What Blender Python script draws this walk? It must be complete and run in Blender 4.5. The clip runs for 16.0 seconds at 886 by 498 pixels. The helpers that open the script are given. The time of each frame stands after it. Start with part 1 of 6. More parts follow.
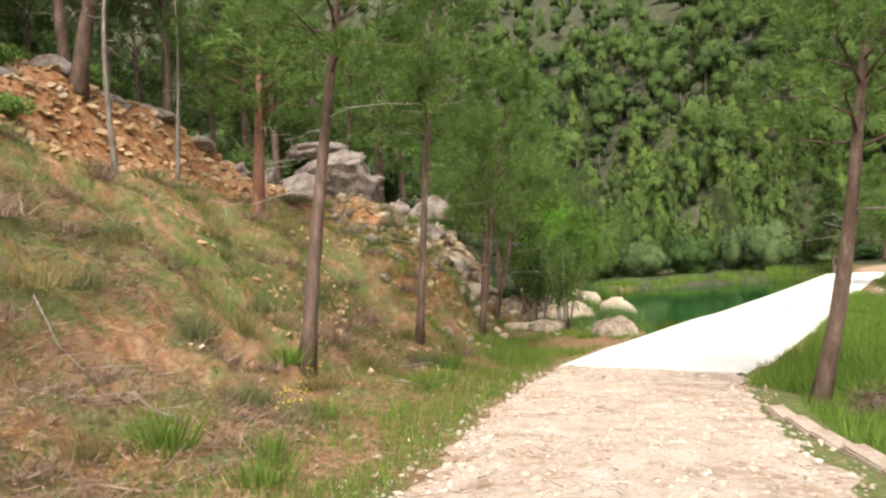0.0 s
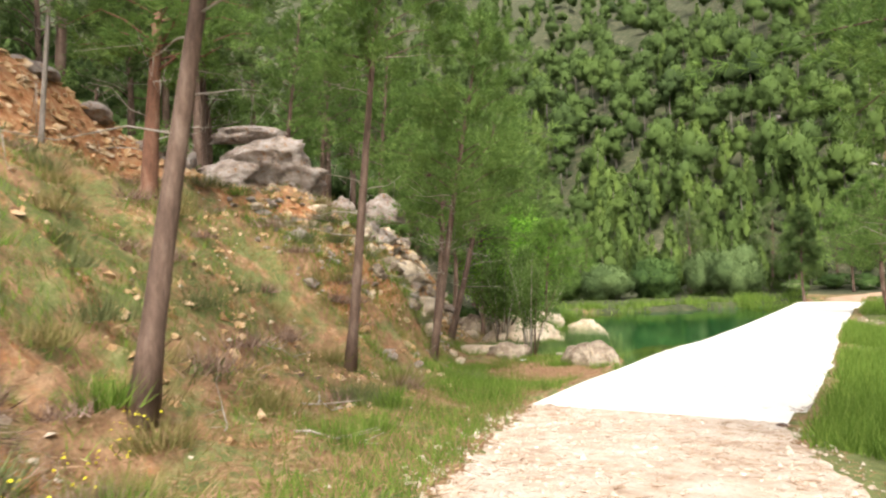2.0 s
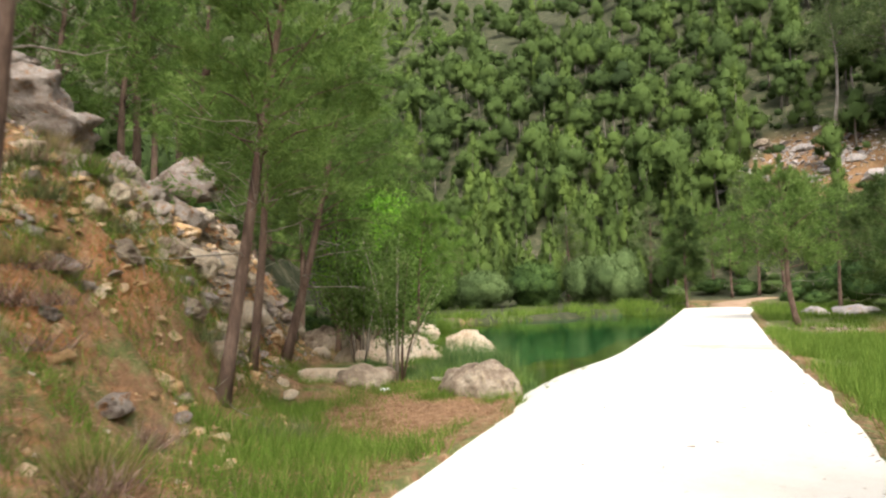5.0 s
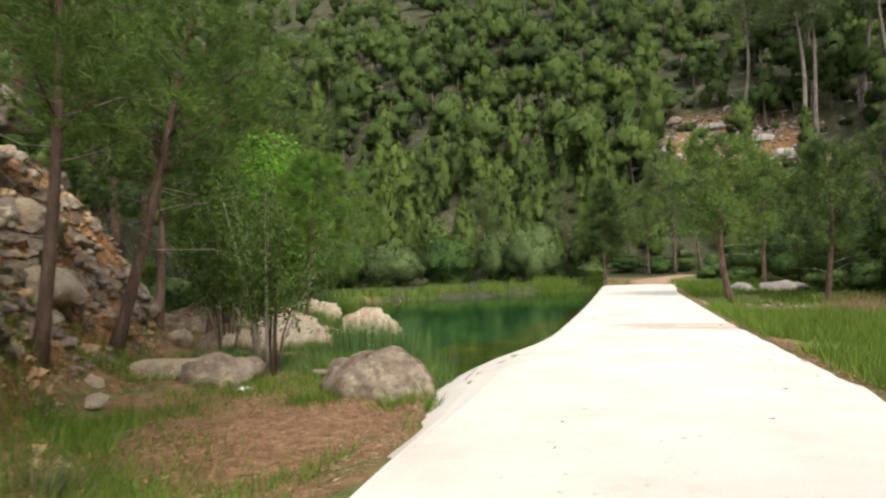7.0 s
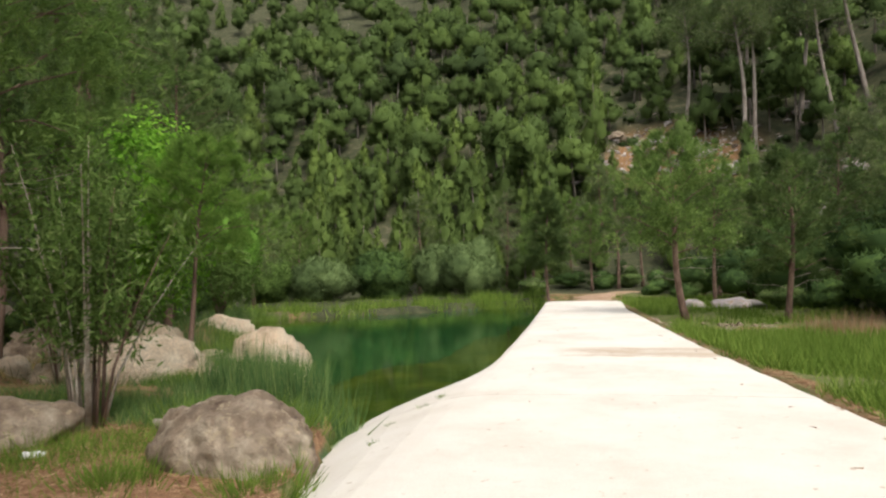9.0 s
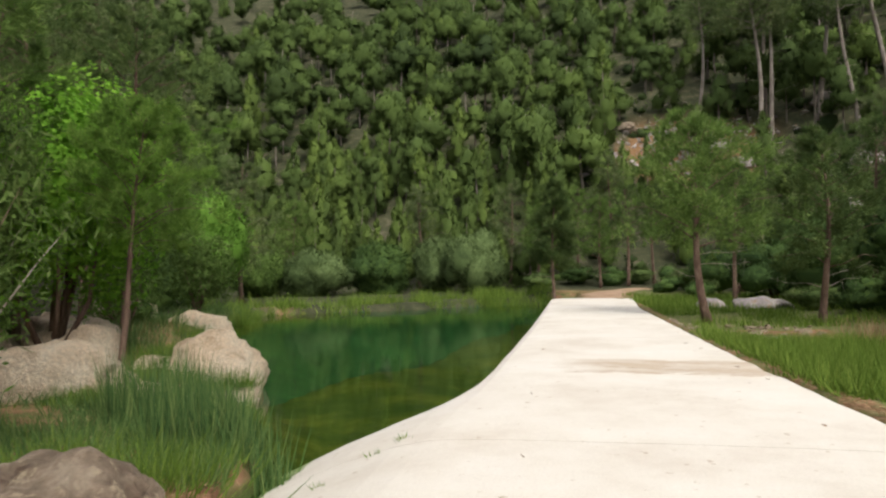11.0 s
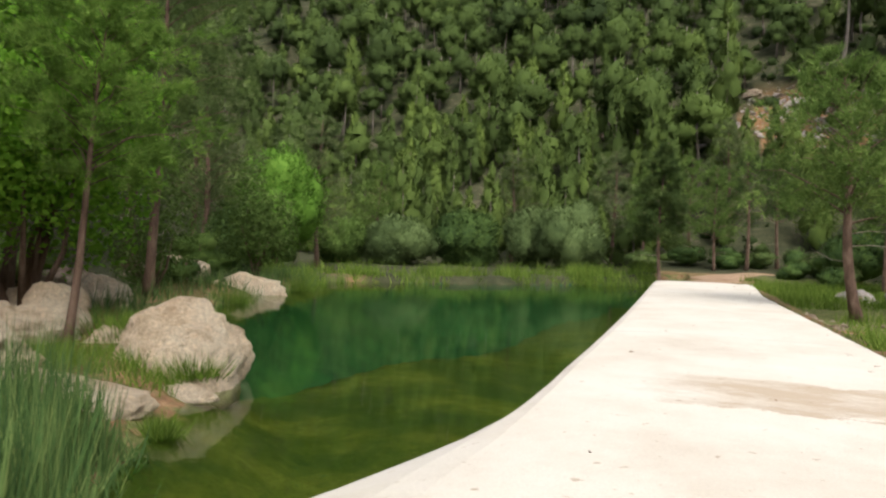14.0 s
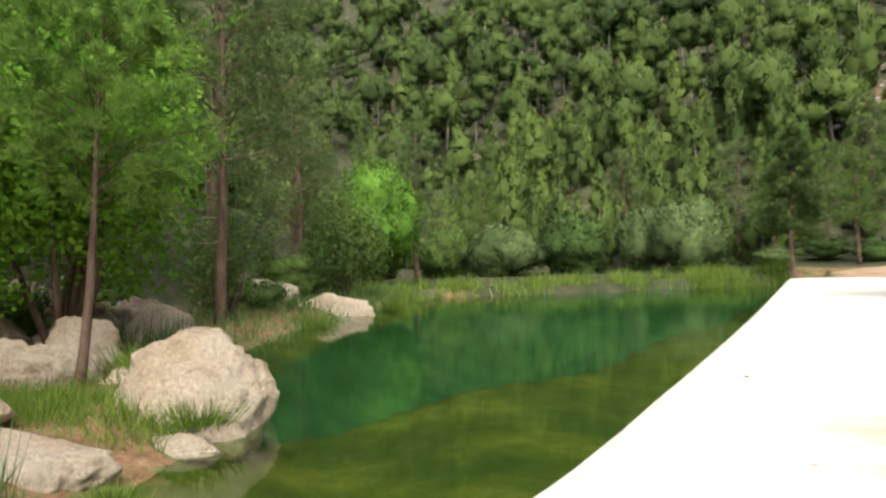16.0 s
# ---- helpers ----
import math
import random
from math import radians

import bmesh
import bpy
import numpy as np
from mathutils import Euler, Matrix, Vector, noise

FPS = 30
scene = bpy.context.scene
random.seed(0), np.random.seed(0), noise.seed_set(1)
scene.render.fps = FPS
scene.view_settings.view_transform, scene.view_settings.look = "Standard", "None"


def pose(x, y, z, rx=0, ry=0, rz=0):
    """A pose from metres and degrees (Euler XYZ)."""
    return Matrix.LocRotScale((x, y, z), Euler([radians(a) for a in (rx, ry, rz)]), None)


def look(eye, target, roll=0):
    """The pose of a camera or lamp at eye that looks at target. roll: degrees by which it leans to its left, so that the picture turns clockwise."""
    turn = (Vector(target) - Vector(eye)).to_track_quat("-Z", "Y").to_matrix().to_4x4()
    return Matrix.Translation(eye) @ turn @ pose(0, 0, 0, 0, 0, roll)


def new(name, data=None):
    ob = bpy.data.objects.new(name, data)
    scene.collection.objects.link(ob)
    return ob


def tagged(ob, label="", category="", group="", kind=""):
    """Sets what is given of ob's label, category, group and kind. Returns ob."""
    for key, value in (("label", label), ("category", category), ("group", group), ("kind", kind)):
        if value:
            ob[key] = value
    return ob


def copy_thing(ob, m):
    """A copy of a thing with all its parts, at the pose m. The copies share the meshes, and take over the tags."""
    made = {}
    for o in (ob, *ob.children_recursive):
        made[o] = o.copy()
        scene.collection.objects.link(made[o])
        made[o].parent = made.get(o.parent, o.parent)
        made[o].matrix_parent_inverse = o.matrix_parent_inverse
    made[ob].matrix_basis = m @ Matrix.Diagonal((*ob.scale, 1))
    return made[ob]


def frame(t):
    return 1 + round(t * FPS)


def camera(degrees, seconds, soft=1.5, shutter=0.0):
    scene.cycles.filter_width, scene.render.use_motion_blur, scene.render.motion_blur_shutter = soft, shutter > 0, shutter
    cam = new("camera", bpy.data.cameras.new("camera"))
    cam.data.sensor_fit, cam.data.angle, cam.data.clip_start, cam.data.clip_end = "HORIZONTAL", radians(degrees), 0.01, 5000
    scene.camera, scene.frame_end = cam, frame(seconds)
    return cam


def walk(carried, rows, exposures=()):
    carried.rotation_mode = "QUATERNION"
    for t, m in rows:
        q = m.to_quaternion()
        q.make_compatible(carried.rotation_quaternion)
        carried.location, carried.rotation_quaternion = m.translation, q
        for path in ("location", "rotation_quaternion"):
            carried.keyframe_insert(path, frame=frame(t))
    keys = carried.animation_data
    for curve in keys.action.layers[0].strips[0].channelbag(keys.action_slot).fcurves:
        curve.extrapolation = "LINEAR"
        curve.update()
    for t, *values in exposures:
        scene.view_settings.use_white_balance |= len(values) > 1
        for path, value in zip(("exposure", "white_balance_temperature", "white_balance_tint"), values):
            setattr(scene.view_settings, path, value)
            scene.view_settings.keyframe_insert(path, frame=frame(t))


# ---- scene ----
cam = camera(63.5, 16.0, soft=2.25, shutter=0.4)
PATH = [
    (0, (4.876, -15.704, 2.539), (3.747, -14.054, 2.568), -3.3),
    (0.5, (4.358, -14.945, 2.468), (3.231, -13.293, 2.505), -2.4),
    (1, (3.824, -14.051, 2.387), (2.711, -12.391, 2.455), -2.2),
    (1.5, (3.318, -13.254, 2.307), (2.247, -11.566, 2.378), -1.7),
    (2, (2.917, -12.442, 2.219), (1.891, -10.727, 2.298), -1.4),
    (2.5, (2.426, -11.504, 2.112), (1.43, -9.772, 2.209), -1.3),
    (3, (1.926, -10.453, 2.058), (0.988, -8.69, 2.166), -1.5),
    (3.5, (1.557, -9.535, 1.978), (0.672, -7.745, 2.09), -2.2),
    (4, (1.174, -8.535, 1.955), (0.353, -6.715, 2.062), -1.9),
    (6.5, (-0.337, -3.703, 1.559), (-0.881, -1.78, 1.629), -2.0),
    (7, (-0.548, -2.767, 1.509), (-1.025, -0.825, 1.551), -1.5),
    (7.5, (-0.674, -1.931, 1.498), (-1.086, 0.026, 1.542), -0.4),
    (8, (-0.762, -1.066, 1.471), (-1.114, 0.901, 1.533), -0.5),
    (8.5, (-0.833, -0.29, 1.41), (-1.147, 1.683, 1.491), -1.0),
    (11, (-0.869, 3.046, 1.392), (-1.201, 5.018, 1.458), -0.5),
    (11.5, (-0.832, 3.64, 1.39), (-1.266, 5.592, 1.439), 0.4),
    (12, (-0.842, 4.45, 1.344), (-1.348, 6.384, 1.393), 1.4),
    (12.5, (-0.826, 5.133, 1.303), (-1.375, 7.055, 1.344), 1.7),
    (13, (-0.832, 5.759, 1.281), (-1.402, 7.676, 1.31), 2.3),
    (13.5, (-0.832, 6.32, 1.253), (-1.414, 8.233, 1.268), 2.0),
    (14, (-0.818, 6.819, 1.248), (-1.428, 8.724, 1.236), 2.1),
    (14.5, (-0.808, 7.289, 1.243), (-1.447, 9.184, 1.211), 1.9),
    (15, (-0.744, 7.772, 1.199), (-1.458, 9.64, 1.183), 0.8),
    (15.5, (-0.781, 8.314, 1.172), (-1.585, 10.145, 1.166), -0.2),
    (16, (-0.704, 8.814, 1.179), (-1.618, 10.593, 1.2), -1.3),
]
walk(cam, [(t, look(e, g, r)) for t, e, g, r in PATH],
     [(0, 1.3), (2.5, 1.6), (4, 1.52), (6.5, 0.88), (8.5, 0.74), (11, 0.52), (13.5, 0.57), (14.5, 0.74), (16, 1.16)])

# ---- the lie of the land ----
def lerp(v, xs, ys):
    return np.interp(v, xs, ys)


EDGE_Y = [-60, -20, -16, -12, -10, -7, -3, 1, 3, 5, 7, 8.5, 10, 11, 12.5, 14, 20, 27, 35, 45, 60, 100]
EDGE_X = [9, 3.6, 2.6, 1.4, 0.7, -0.5, -1.8, -2.6, -3.7, -5.1, -6.0, -6.7, -7.25, -7.6, -9.4, -11, -14.5, -17.5, -21, -27, -36, -60]
SHORE_Y = [9.3, 10.5, 12, 13.6, 14.6, 16, 19, 23, 27, 31, 35, 37, 39, 42, 45, 47.2]
SHORE_X = [-3.0, -4.4, -5.2, -5.9, -6.8, -8.3, -10.4, -12.3, -13.6, -14.2, -15.5, -14.2, -11, -8, -4.8, -1.6]
CREST_Y = [-1.5, 2, 4.6, 6, 9.4, 10.5, 11.5, 12.7, 13.9, 15, 16.4, 20, 25, 40.5]
CREST_X = [-2.2, -2.3, -2.2, -2.15, -2.1, -2.05, -1.95, -1.9, -1.87, -1.85, -1.8, -1.7, -1.62, -1.5]
APRON = [0.1, 0.1, 0.52, 0.95, 1.85, 1.88, 1.39, 0.70, 0.48, 0.48, 0.50, 0.6, 0.55, 0.4]
APRON_Z = [-0.05, -0.08, -0.26, -0.42, -0.8, -0.8, -0.8, -0.8, -0.8, -0.8, -0.8, -0.8, -0.8, -0.8]
RIGHT_Y = [-1.5, 5, 10, 14, 18, 31, 40.5]
RIGHT_X = [1.85, 2.1, 2.0, 1.9, 1.9, 1.95, 2.6]
WATER = -0.6


def soft(v, k=1.0):
    return np.where(v > 12 * k, v, k * np.log1p(np.exp(np.minimum(v, 12 * k) / k)))


def bumps(x, y):
    return (np.sin(x * 1.7 + 0.6 * y + 1) * np.sin(y * 1.3 - 0.4 * x) + 0.6 * np.sin(3.1 * x - 1.2 * y) * np.sin(2.7 * y + 0.9 * x + 2)
            + 0.35 * np.sin(6.3 * x + 2.1 * y) * np.sin(5.1 * y - 1.7 * x))


def land(x, y):
    """Height of the ground, for arrays."""
    x, y = np.asarray(x, float), np.asarray(y, float)
    road = 0.073 * soft(-1.5 - y, 0.7) * np.where(y < -30, 0.0, 1.0) + np.where(y < -30, 0.073 * 28.5, 0.0)
    edge = lerp(y, EDGE_Y, EDGE_X)
    d = edge - x
    gentle = lerp(d, [-1, 0, 1.2, 2.5, 3.5, 5, 7, 9, 12, 18, 30, 60, 200], [0, 0, 0.08, 0.33, 0.8, 2.1, 3.5, 4.3, 4.9, 5.4, 9, 30, 120])
    steep = lerp(d, [-1, 0, 2.0, 2.7, 3.8, 5.2, 7, 9, 12, 18, 30, 60, 200], [0, 0, 0.03, 0.4, 2.2, 3.9, 4.6, 4.9, 5.1, 5.6, 9, 30, 120])
    nose = np.clip((y + 3) / 4.5, 0, 1)
    bank = gentle * (1 - nose) + steep * nose
    scarp = np.clip((d - 9.2) / 2.3, 0, 1)
    bank = bank + 2.3 * scarp * scarp * (3 - 2 * scarp) * lerp(y, [-30, -16, -9.5, -7, -4, 2.5], [0.1, 0.15, 0.6, 1.0, 1.0, 0])
    rough = 0.17 * bumps(x, y) * np.clip(d / 3, 0, 1) * np.clip(1.6 - d / 25, 0.4, 1)
    scar = 1 - np.abs(np.sin(1.15 * x - 0.75 * y + 1.1 * np.sin(0.9 * y + 0.4 * x) + 0.6 * np.sin(2.1 * x)))
    rough = rough + 0.34 * scar ** 2 * np.clip((d - 1.4) / 2, 0, 1) * np.clip((10 - d) / 2, 0, 1) * np.clip((3 - y) / 3, 0, 1)
    low = -0.28 * np.clip((-2.2 - x) / 1.2, 0, 1) * np.clip((y + 1) / 3, 0, 1)
    z = road + bank + rough + low
    # right bank, stream bed below the causeway and the hillside behind it
    r = x - lerp(y, [-60, -12, -6, -1.5, 40, 60], [12, 5.6, 3.3, 2.1, 2.1, 6])
    z = z + np.where(r > 0, -0.12 * np.clip(r / 0.8, 0, 1) + 0.03 * bumps(x * 0.7, y * 0.7) * np.clip(r, 0, 1), 0)
    bed = np.exp(-((y - 23.5) / 4.0) ** 2) * np.clip(r / 0.6, 0, 1) * np.clip(1.6 - r / 7, 0, 1)
    z = z - 0.42 * bed
    z = z + 0.62 * soft(x - lerp(y, [-20, 10, 30, 45, 60, 100], [16, 14, 11.5, 12, 15, 30]), 1.2)
    # far slope
    up = soft(y - 62 + 0.12 * x, 2.0)
    z = z + 0.72 * up * np.clip(1 - up / 1500, 0.3, 1) + 0.02 * up * np.sin(x * 0.045 + 1) + 0.012 * up * np.sin(x * 0.11 + y * 0.05)
    z = z + 0.02 * soft(y - 41, 1.0)
    # pond
    s = x - lerp(y, SHORE_Y, SHORE_X)
    s = np.minimum(s, (y - 9.3) * 1.1)
    s = np.minimum(s, (47.2 - y) * 1.5)
    shelf = lerp(y, [10, 13, 16.5, 21.8, 29.2, 40], [-4.6, -6.2, -7.0, -5.3, -4.2, -3.0])
    rim = WATER - np.clip(s * 0.42, -5, np.where(x > shelf, 0.62, 2.4))
    rim = np.where(s > 2.0, rim - 0.12 * np.sin(x * 0.9 + y * 0.5), rim)
    wet = (y > 6) & (y < 53) & (x < 0) & (s > -1.2)
    z = np.where(wet, np.minimum(z, rim), z)
    # trench under the slab
    cl, cr = lerp(y, CREST_Y, CREST_X), lerp(y, RIGHT_Y, RIGHT_X)
    under = (x > cl - 0.05) & (x < cr - 0.1) & (y > -1.2) & (y < 40)
    z = np.where(under, np.minimum(z, -0.45), z)
    ap = (x > cl - lerp(y, CREST_Y, APRON) + 0.1) & (x < cl) & (y > -1.2) & (y < 40)
    z = np.where(ap, np.minimum(z, -0.75), z)
    return z

# ---- light ----
world = bpy.data.worlds.new("sky")
scene.world = world
world.use_nodes = True
wn, wl = world.node_tree.nodes, world.node_tree.links
sky = wn.new("ShaderNodeTexSky")
sky.sky_type, sky.sun_disc = "NISHITA", False
sky.sun_elevation, sky.sun_rotation = radians(52), radians(150)
sky.air_density, sky.dust_density = 1.0, 4.0
veil = wn.new("ShaderNodeHueSaturation")
veil.inputs["Saturation"].default_value = 0.35
wl.new(sky.outputs[0], veil.inputs["Color"])
wl.new(veil.outputs[0], wn["Background"].inputs["Color"])
wn["Background"].inputs["Strength"].default_value = 0.15
sun = new("sun", bpy.data.lights.new("sun", "SUN"))
sun.data.energy, sun.data.angle, sun.data.color = 1.5, radians(24), (1.0, 0.95, 0.86)
sun.matrix_world = look((0, 0, 30), (-30 * math.sin(radians(30)) / math.tan(radians(52)), 30 * math.cos(radians(30)) / math.tan(radians(52)), 0))


# ---- materials ----
def base_mat(name, rough=0.9, spec=0.25):
    m = bpy.data.materials.new(name)
    m.use_nodes = True
    b = m.node_tree.nodes["Principled BSDF"]
    b.inputs["Roughness"].default_value = rough
    b.inputs["Specular IOR Level"].default_value = spec
    return m, m.node_tree.nodes, m.node_tree.links, b


def ramp_of(nodes, links, fac, stops):
    r = nodes.new("ShaderNodeValToRGB")
    while len(r.color_ramp.elements) < len(stops):
        r.color_ramp.elements.new(0.5)
    for e, (p, c) in zip(r.color_ramp.elements, stops):
        e.position, e.color = p, (*c, 1)
    links.new(fac, r.inputs[0])
    return r.outputs[0]


def noise_of(nodes, links, scale, detail=6, rough=0.6, stretch=None, coord="Object"):
    tc = nodes.new("ShaderNodeTexCoord")
    n = nodes.new("ShaderNodeTexNoise")
    n.inputs["Scale"].default_value, n.inputs["Detail"].default_value, n.inputs["Roughness"].default_value = scale, detail, rough
    if stretch:
        mp = nodes.new("ShaderNodeMapping")
        mp.inputs["Scale"].default_value = stretch
        links.new(tc.outputs[coord], mp.inputs[0])
        links.new(mp.outputs[0], n.inputs["Vector"])
    else:
        links.new(tc.outputs[coord], n.inputs["Vector"])
    return n.outputs["Fac"]


def mixed(nodes, links, fac, a, b, mode="MIX"):
    mx = nodes.new("ShaderNodeMix")
    mx.data_type, mx.blend_type = "RGBA", mode
    for sock, v in ((mx.inputs[0], fac), (mx.inputs[6], a), (mx.inputs[7], b)):
        if isinstance(v, (int, float)):
            sock.default_value = v
        elif isinstance(v, tuple):
            sock.default_value = (*v, 1)
        else:
            links.new(v, sock)
    return mx.outputs[2]


def bumped(nodes, links, b, height, strength, distance):
    bp = nodes.new("ShaderNodeBump")
    bp.inputs["Strength"].default_value, bp.inputs["Distance"].default_value = strength, distance
    links.new(height, bp.inputs["Height"])
    links.new(bp.outputs[0], b.inputs["Normal"])


def earthy(name, stops, big=1.2, fine=14, rough=0.9, bump=0.6, depth=0.03, stretch=None, blot=None, spec=0.25):
    """A weathered surface: a colour ramp over broad noise, broken by fine grain, with relief."""
    m, n, l, b = base_mat(name, rough, spec)
    broad = ramp_of(n, l, noise_of(n, l, big, 8, 0.65, stretch), stops)
    grain = noise_of(n, l, fine, 6, 0.7, stretch)
    col = mixed(n, l, 0.6, broad, ramp_of(n, l, grain, [(0.25, (0.35, 0.34, 0.33)), (0.7, (1.15, 1.13, 1.1))]), "MULTIPLY")
    if blot:
        mask = ramp_of(n, l, noise_of(n, l, big * 2.7, 5, 0.7), [(0.56, (0, 0, 0)), (0.66, (1, 1, 1))])
        col = mixed(n, l, mask, col, blot)
    l.new(col, b.inputs["Base Color"])
    bumped(n, l, b, grain, bump, depth)
    return m


def leafy(name, dark, mid, light, through_light=0.3, rough=0.75, single=0.45, per_tree=0.12):
    """Leaves that let some light through; each leaf and each tree takes its own shade."""
    m, n, l, b = base_mat(name, rough, 0.08)
    geo = n.new("ShaderNodeNewGeometry")
    at = n.new("ShaderNodeAttribute")
    at.attribute_name = "tint"
    mx = n.new("ShaderNodeMath")
    mx.operation = "MULTIPLY_ADD"
    mx.inputs[1].default_value = single
    sc = n.new("ShaderNodeMath")
    sc.operation = "MULTIPLY"
    sc.inputs[1].default_value = 1 - single
    l.new(at.outputs["Fac"], sc.inputs[0])
    l.new(geo.outputs["Random Per Island"], mx.inputs[0])
    l.new(sc.outputs[0], mx.inputs[2])
    info = n.new("ShaderNodeObjectInfo")
    own = n.new("ShaderNodeMath")
    own.operation = "MULTIPLY_ADD"
    own.inputs[1].default_value, own.inputs[2].default_value = per_tree, -per_tree / 2
    l.new(info.outputs["Random"], own.inputs[0])
    both = n.new("ShaderNodeMath")
    both.operation = "ADD"
    l.new(mx.outputs[0], both.inputs[0])
    l.new(own.outputs[0], both.inputs[1])
    col = ramp_of(n, l, both.outputs[0], [(0.05, dark), (0.5, mid), (0.95, light)])
    l.new(col, b.inputs["Base Color"])
    tr = n.new("ShaderNodeBsdfTranslucent")
    l.new(col, tr.inputs["Color"])
    ms = n.new("ShaderNodeMixShader")
    ms.inputs[0].default_value = through_light
    l.new(b.outputs[0], ms.inputs[1])
    l.new(tr.outputs[0], ms.inputs[2])
    l.new(ms.outputs[0], n["Material Output"].inputs["Surface"])
    return m


def ground_mat():
    m, n, l, b = base_mat("ground", 0.95, 0.15)
    at = n.new("ShaderNodeAttribute")
    at.attribute_name = "zone"
    sep = n.new("ShaderNodeSeparateColor")
    l.new(at.outputs["Color"], sep.inputs[0])
    n1, n2, n3 = noise_of(n, l, 0.9, 8, 0.7), noise_of(n, l, 5, 8, 0.7), noise_of(n, l, 28, 5, 0.7)
    litter = ramp_of(n, l, n2, [(0.3, (0.14, 0.078, 0.042)), (0.5, (0.265, 0.15, 0.082)), (0.72, (0.41, 0.265, 0.155))])
    grass = ramp_of(n, l, n2, [(0.3, (0.085, 0.105, 0.033)), (0.55, (0.155, 0.168, 0.058)), (0.75, (0.28, 0.25, 0.12))])
    soil = ramp_of(n, l, n2, [(0.3, (0.22, 0.08, 0.03)), (0.5, (0.40, 0.19, 0.085)), (0.72, (0.56, 0.38, 0.23))])

    def fade(sock, wob):
        a = n.new("ShaderNodeMath")
        a.operation = "ADD"
        l.new(sock, a.inputs[0])
        sub = n.new("ShaderNodeMath")
        sub.operation = "MULTIPLY_ADD"
        sub.inputs[1].default_value, sub.inputs[2].default_value = wob, -wob / 2
        l.new(noise_of(n, l, 1.5 if wob < 1.8 else 1.8, 8, 0.75), sub.inputs[0])
        l.new(sub.outputs[0], a.inputs[1])
        return ramp_of(n, l, a.outputs[0], [(0.38, (0, 0, 0)), (0.62, (1, 1, 1))])
    # the water's darkening with depth is put into the bed colour; weed is algae
    deep = ramp_of(n, l, n1, [(0.35, (0.016, 0.078, 0.048)), (0.65, (0.040, 0.145, 0.072))])
    weed = ramp_of(n, l, n1, [(0.3, (0.05, 0.08, 0.018)), (0.5, (0.125, 0.135, 0.026)), (0.68, (0.24, 0.21, 0.05))])
    murk = ramp_of(n, l, noise_of(n, l, 0.42, 7, 0.62), [(0.46, (0, 0, 0)), (0.58, (0.6, 0.6, 0.6))])
    weed = mixed(n, l, murk, weed, (0.04, 0.075, 0.024))
    pond_bed = mixed(n, l, fade(sep.outputs[0], 1.2), deep, weed)
    col = mixed(n, l, fade(sep.outputs[0], 1.9), litter, grass)
    col = mixed(n, l, fade(sep.outputs[1], 1.7), col, soil)
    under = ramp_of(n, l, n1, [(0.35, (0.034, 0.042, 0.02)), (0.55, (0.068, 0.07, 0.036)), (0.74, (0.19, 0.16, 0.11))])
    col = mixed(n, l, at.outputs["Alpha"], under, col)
    col = mixed(n, l, fade(sep.outputs[2], 0.4), col, pond_bed)
    col = mixed(n, l, 0.5, col, ramp_of(n, l, n3, [(0.3, (0.4, 0.4, 0.4)), (0.65, (1.2, 1.2, 1.2))]), "MULTIPLY")
    l.new(col, b.inputs["Base Color"])
    bumped(n, l, b, n2, 0.9, 0.08)
    return m


def concrete_mat():
    m, n, l, b = base_mat("pale_concrete", 0.85, 0.3)
    broad = ramp_of(n, l, noise_of(n, l, 0.5, 8, 0.7), [(0.3, (0.59, 0.525, 0.445)), (0.5, (0.68, 0.63, 0.555)), (0.7, (0.73, 0.69, 0.63))])
    streak = noise_of(n, l, 1.1, 10, 0.78, (1.0, 1.6, 1))
    tc = n.new("ShaderNodeTexCoord")
    xyz = n.new("ShaderNodeSeparateXYZ")
    l.new(tc.outputs["Object"], xyz.inputs[0])
    # a band of washed-in silt across the slabs
    band = n.new("ShaderNodeMath")
    band.operation = "COMPARE"
    band.inputs[1].default_value, band.inputs[2].default_value = 14.4, 0.75
    wob = n.new("ShaderNodeMath")
    wob.operation = "MULTIPLY_ADD"
    wob.inputs[1].default_value = 1.2
    l.new(streak, wob.inputs[0])
    l.new(xyz.outputs[1], wob.inputs[2])
    l.new(wob.outputs[0], band.inputs[0])
    mk = n.new("ShaderNodeMath")
    mk.operation = "MULTIPLY"
    l.new(band.outputs[0], mk.inputs[0])
    l.new(ramp_of(n, l, streak, [(0.30, (0, 0, 0)), (0.54, (0.9, 0.9, 0.9))]), mk.inputs[1])
    side = n.new("ShaderNodeMath")
    side.operation = "MULTIPLY_ADD"
    side.inputs[1].default_value = 2.2
    l.new(streak, side.inputs[0])
    l.new(xyz.outputs[0], side.inputs[2])
    inner = n.new("ShaderNodeMath")
    inner.operation = "MULTIPLY"
    l.new(mk.outputs[0], inner.inputs[0])
    l.new(ramp_of(n, l, side.outputs[0], [(0.0, (0, 0, 0)), (0.9, (1, 1, 1))]), inner.inputs[1])
    col = mixed(n, l, inner.outputs[0], broad, (0.48, 0.38, 0.28))
    fine = noise_of(n, l, 60, 4, 0.7)
    flecks = ramp_of(n, l, noise_of(n, l, 9, 3, 0.5), [(0.68, (1, 1, 1)), (0.74, (0.62, 0.52, 0.42))])
    col = mixed(n, l, 0.8, col, flecks, "MULTIPLY")
    col = mixed(n, l, 0.3, col, ramp_of(n, l, fine, [(0.3, (0.6, 0.6, 0.6)), (0.7, (1.1, 1.1, 1.1))]), "MULTIPLY")
    l.new(col, b.inputs["Base Color"])
    bumped(n, l, b, fine, 0.25, 0.01)
    return m


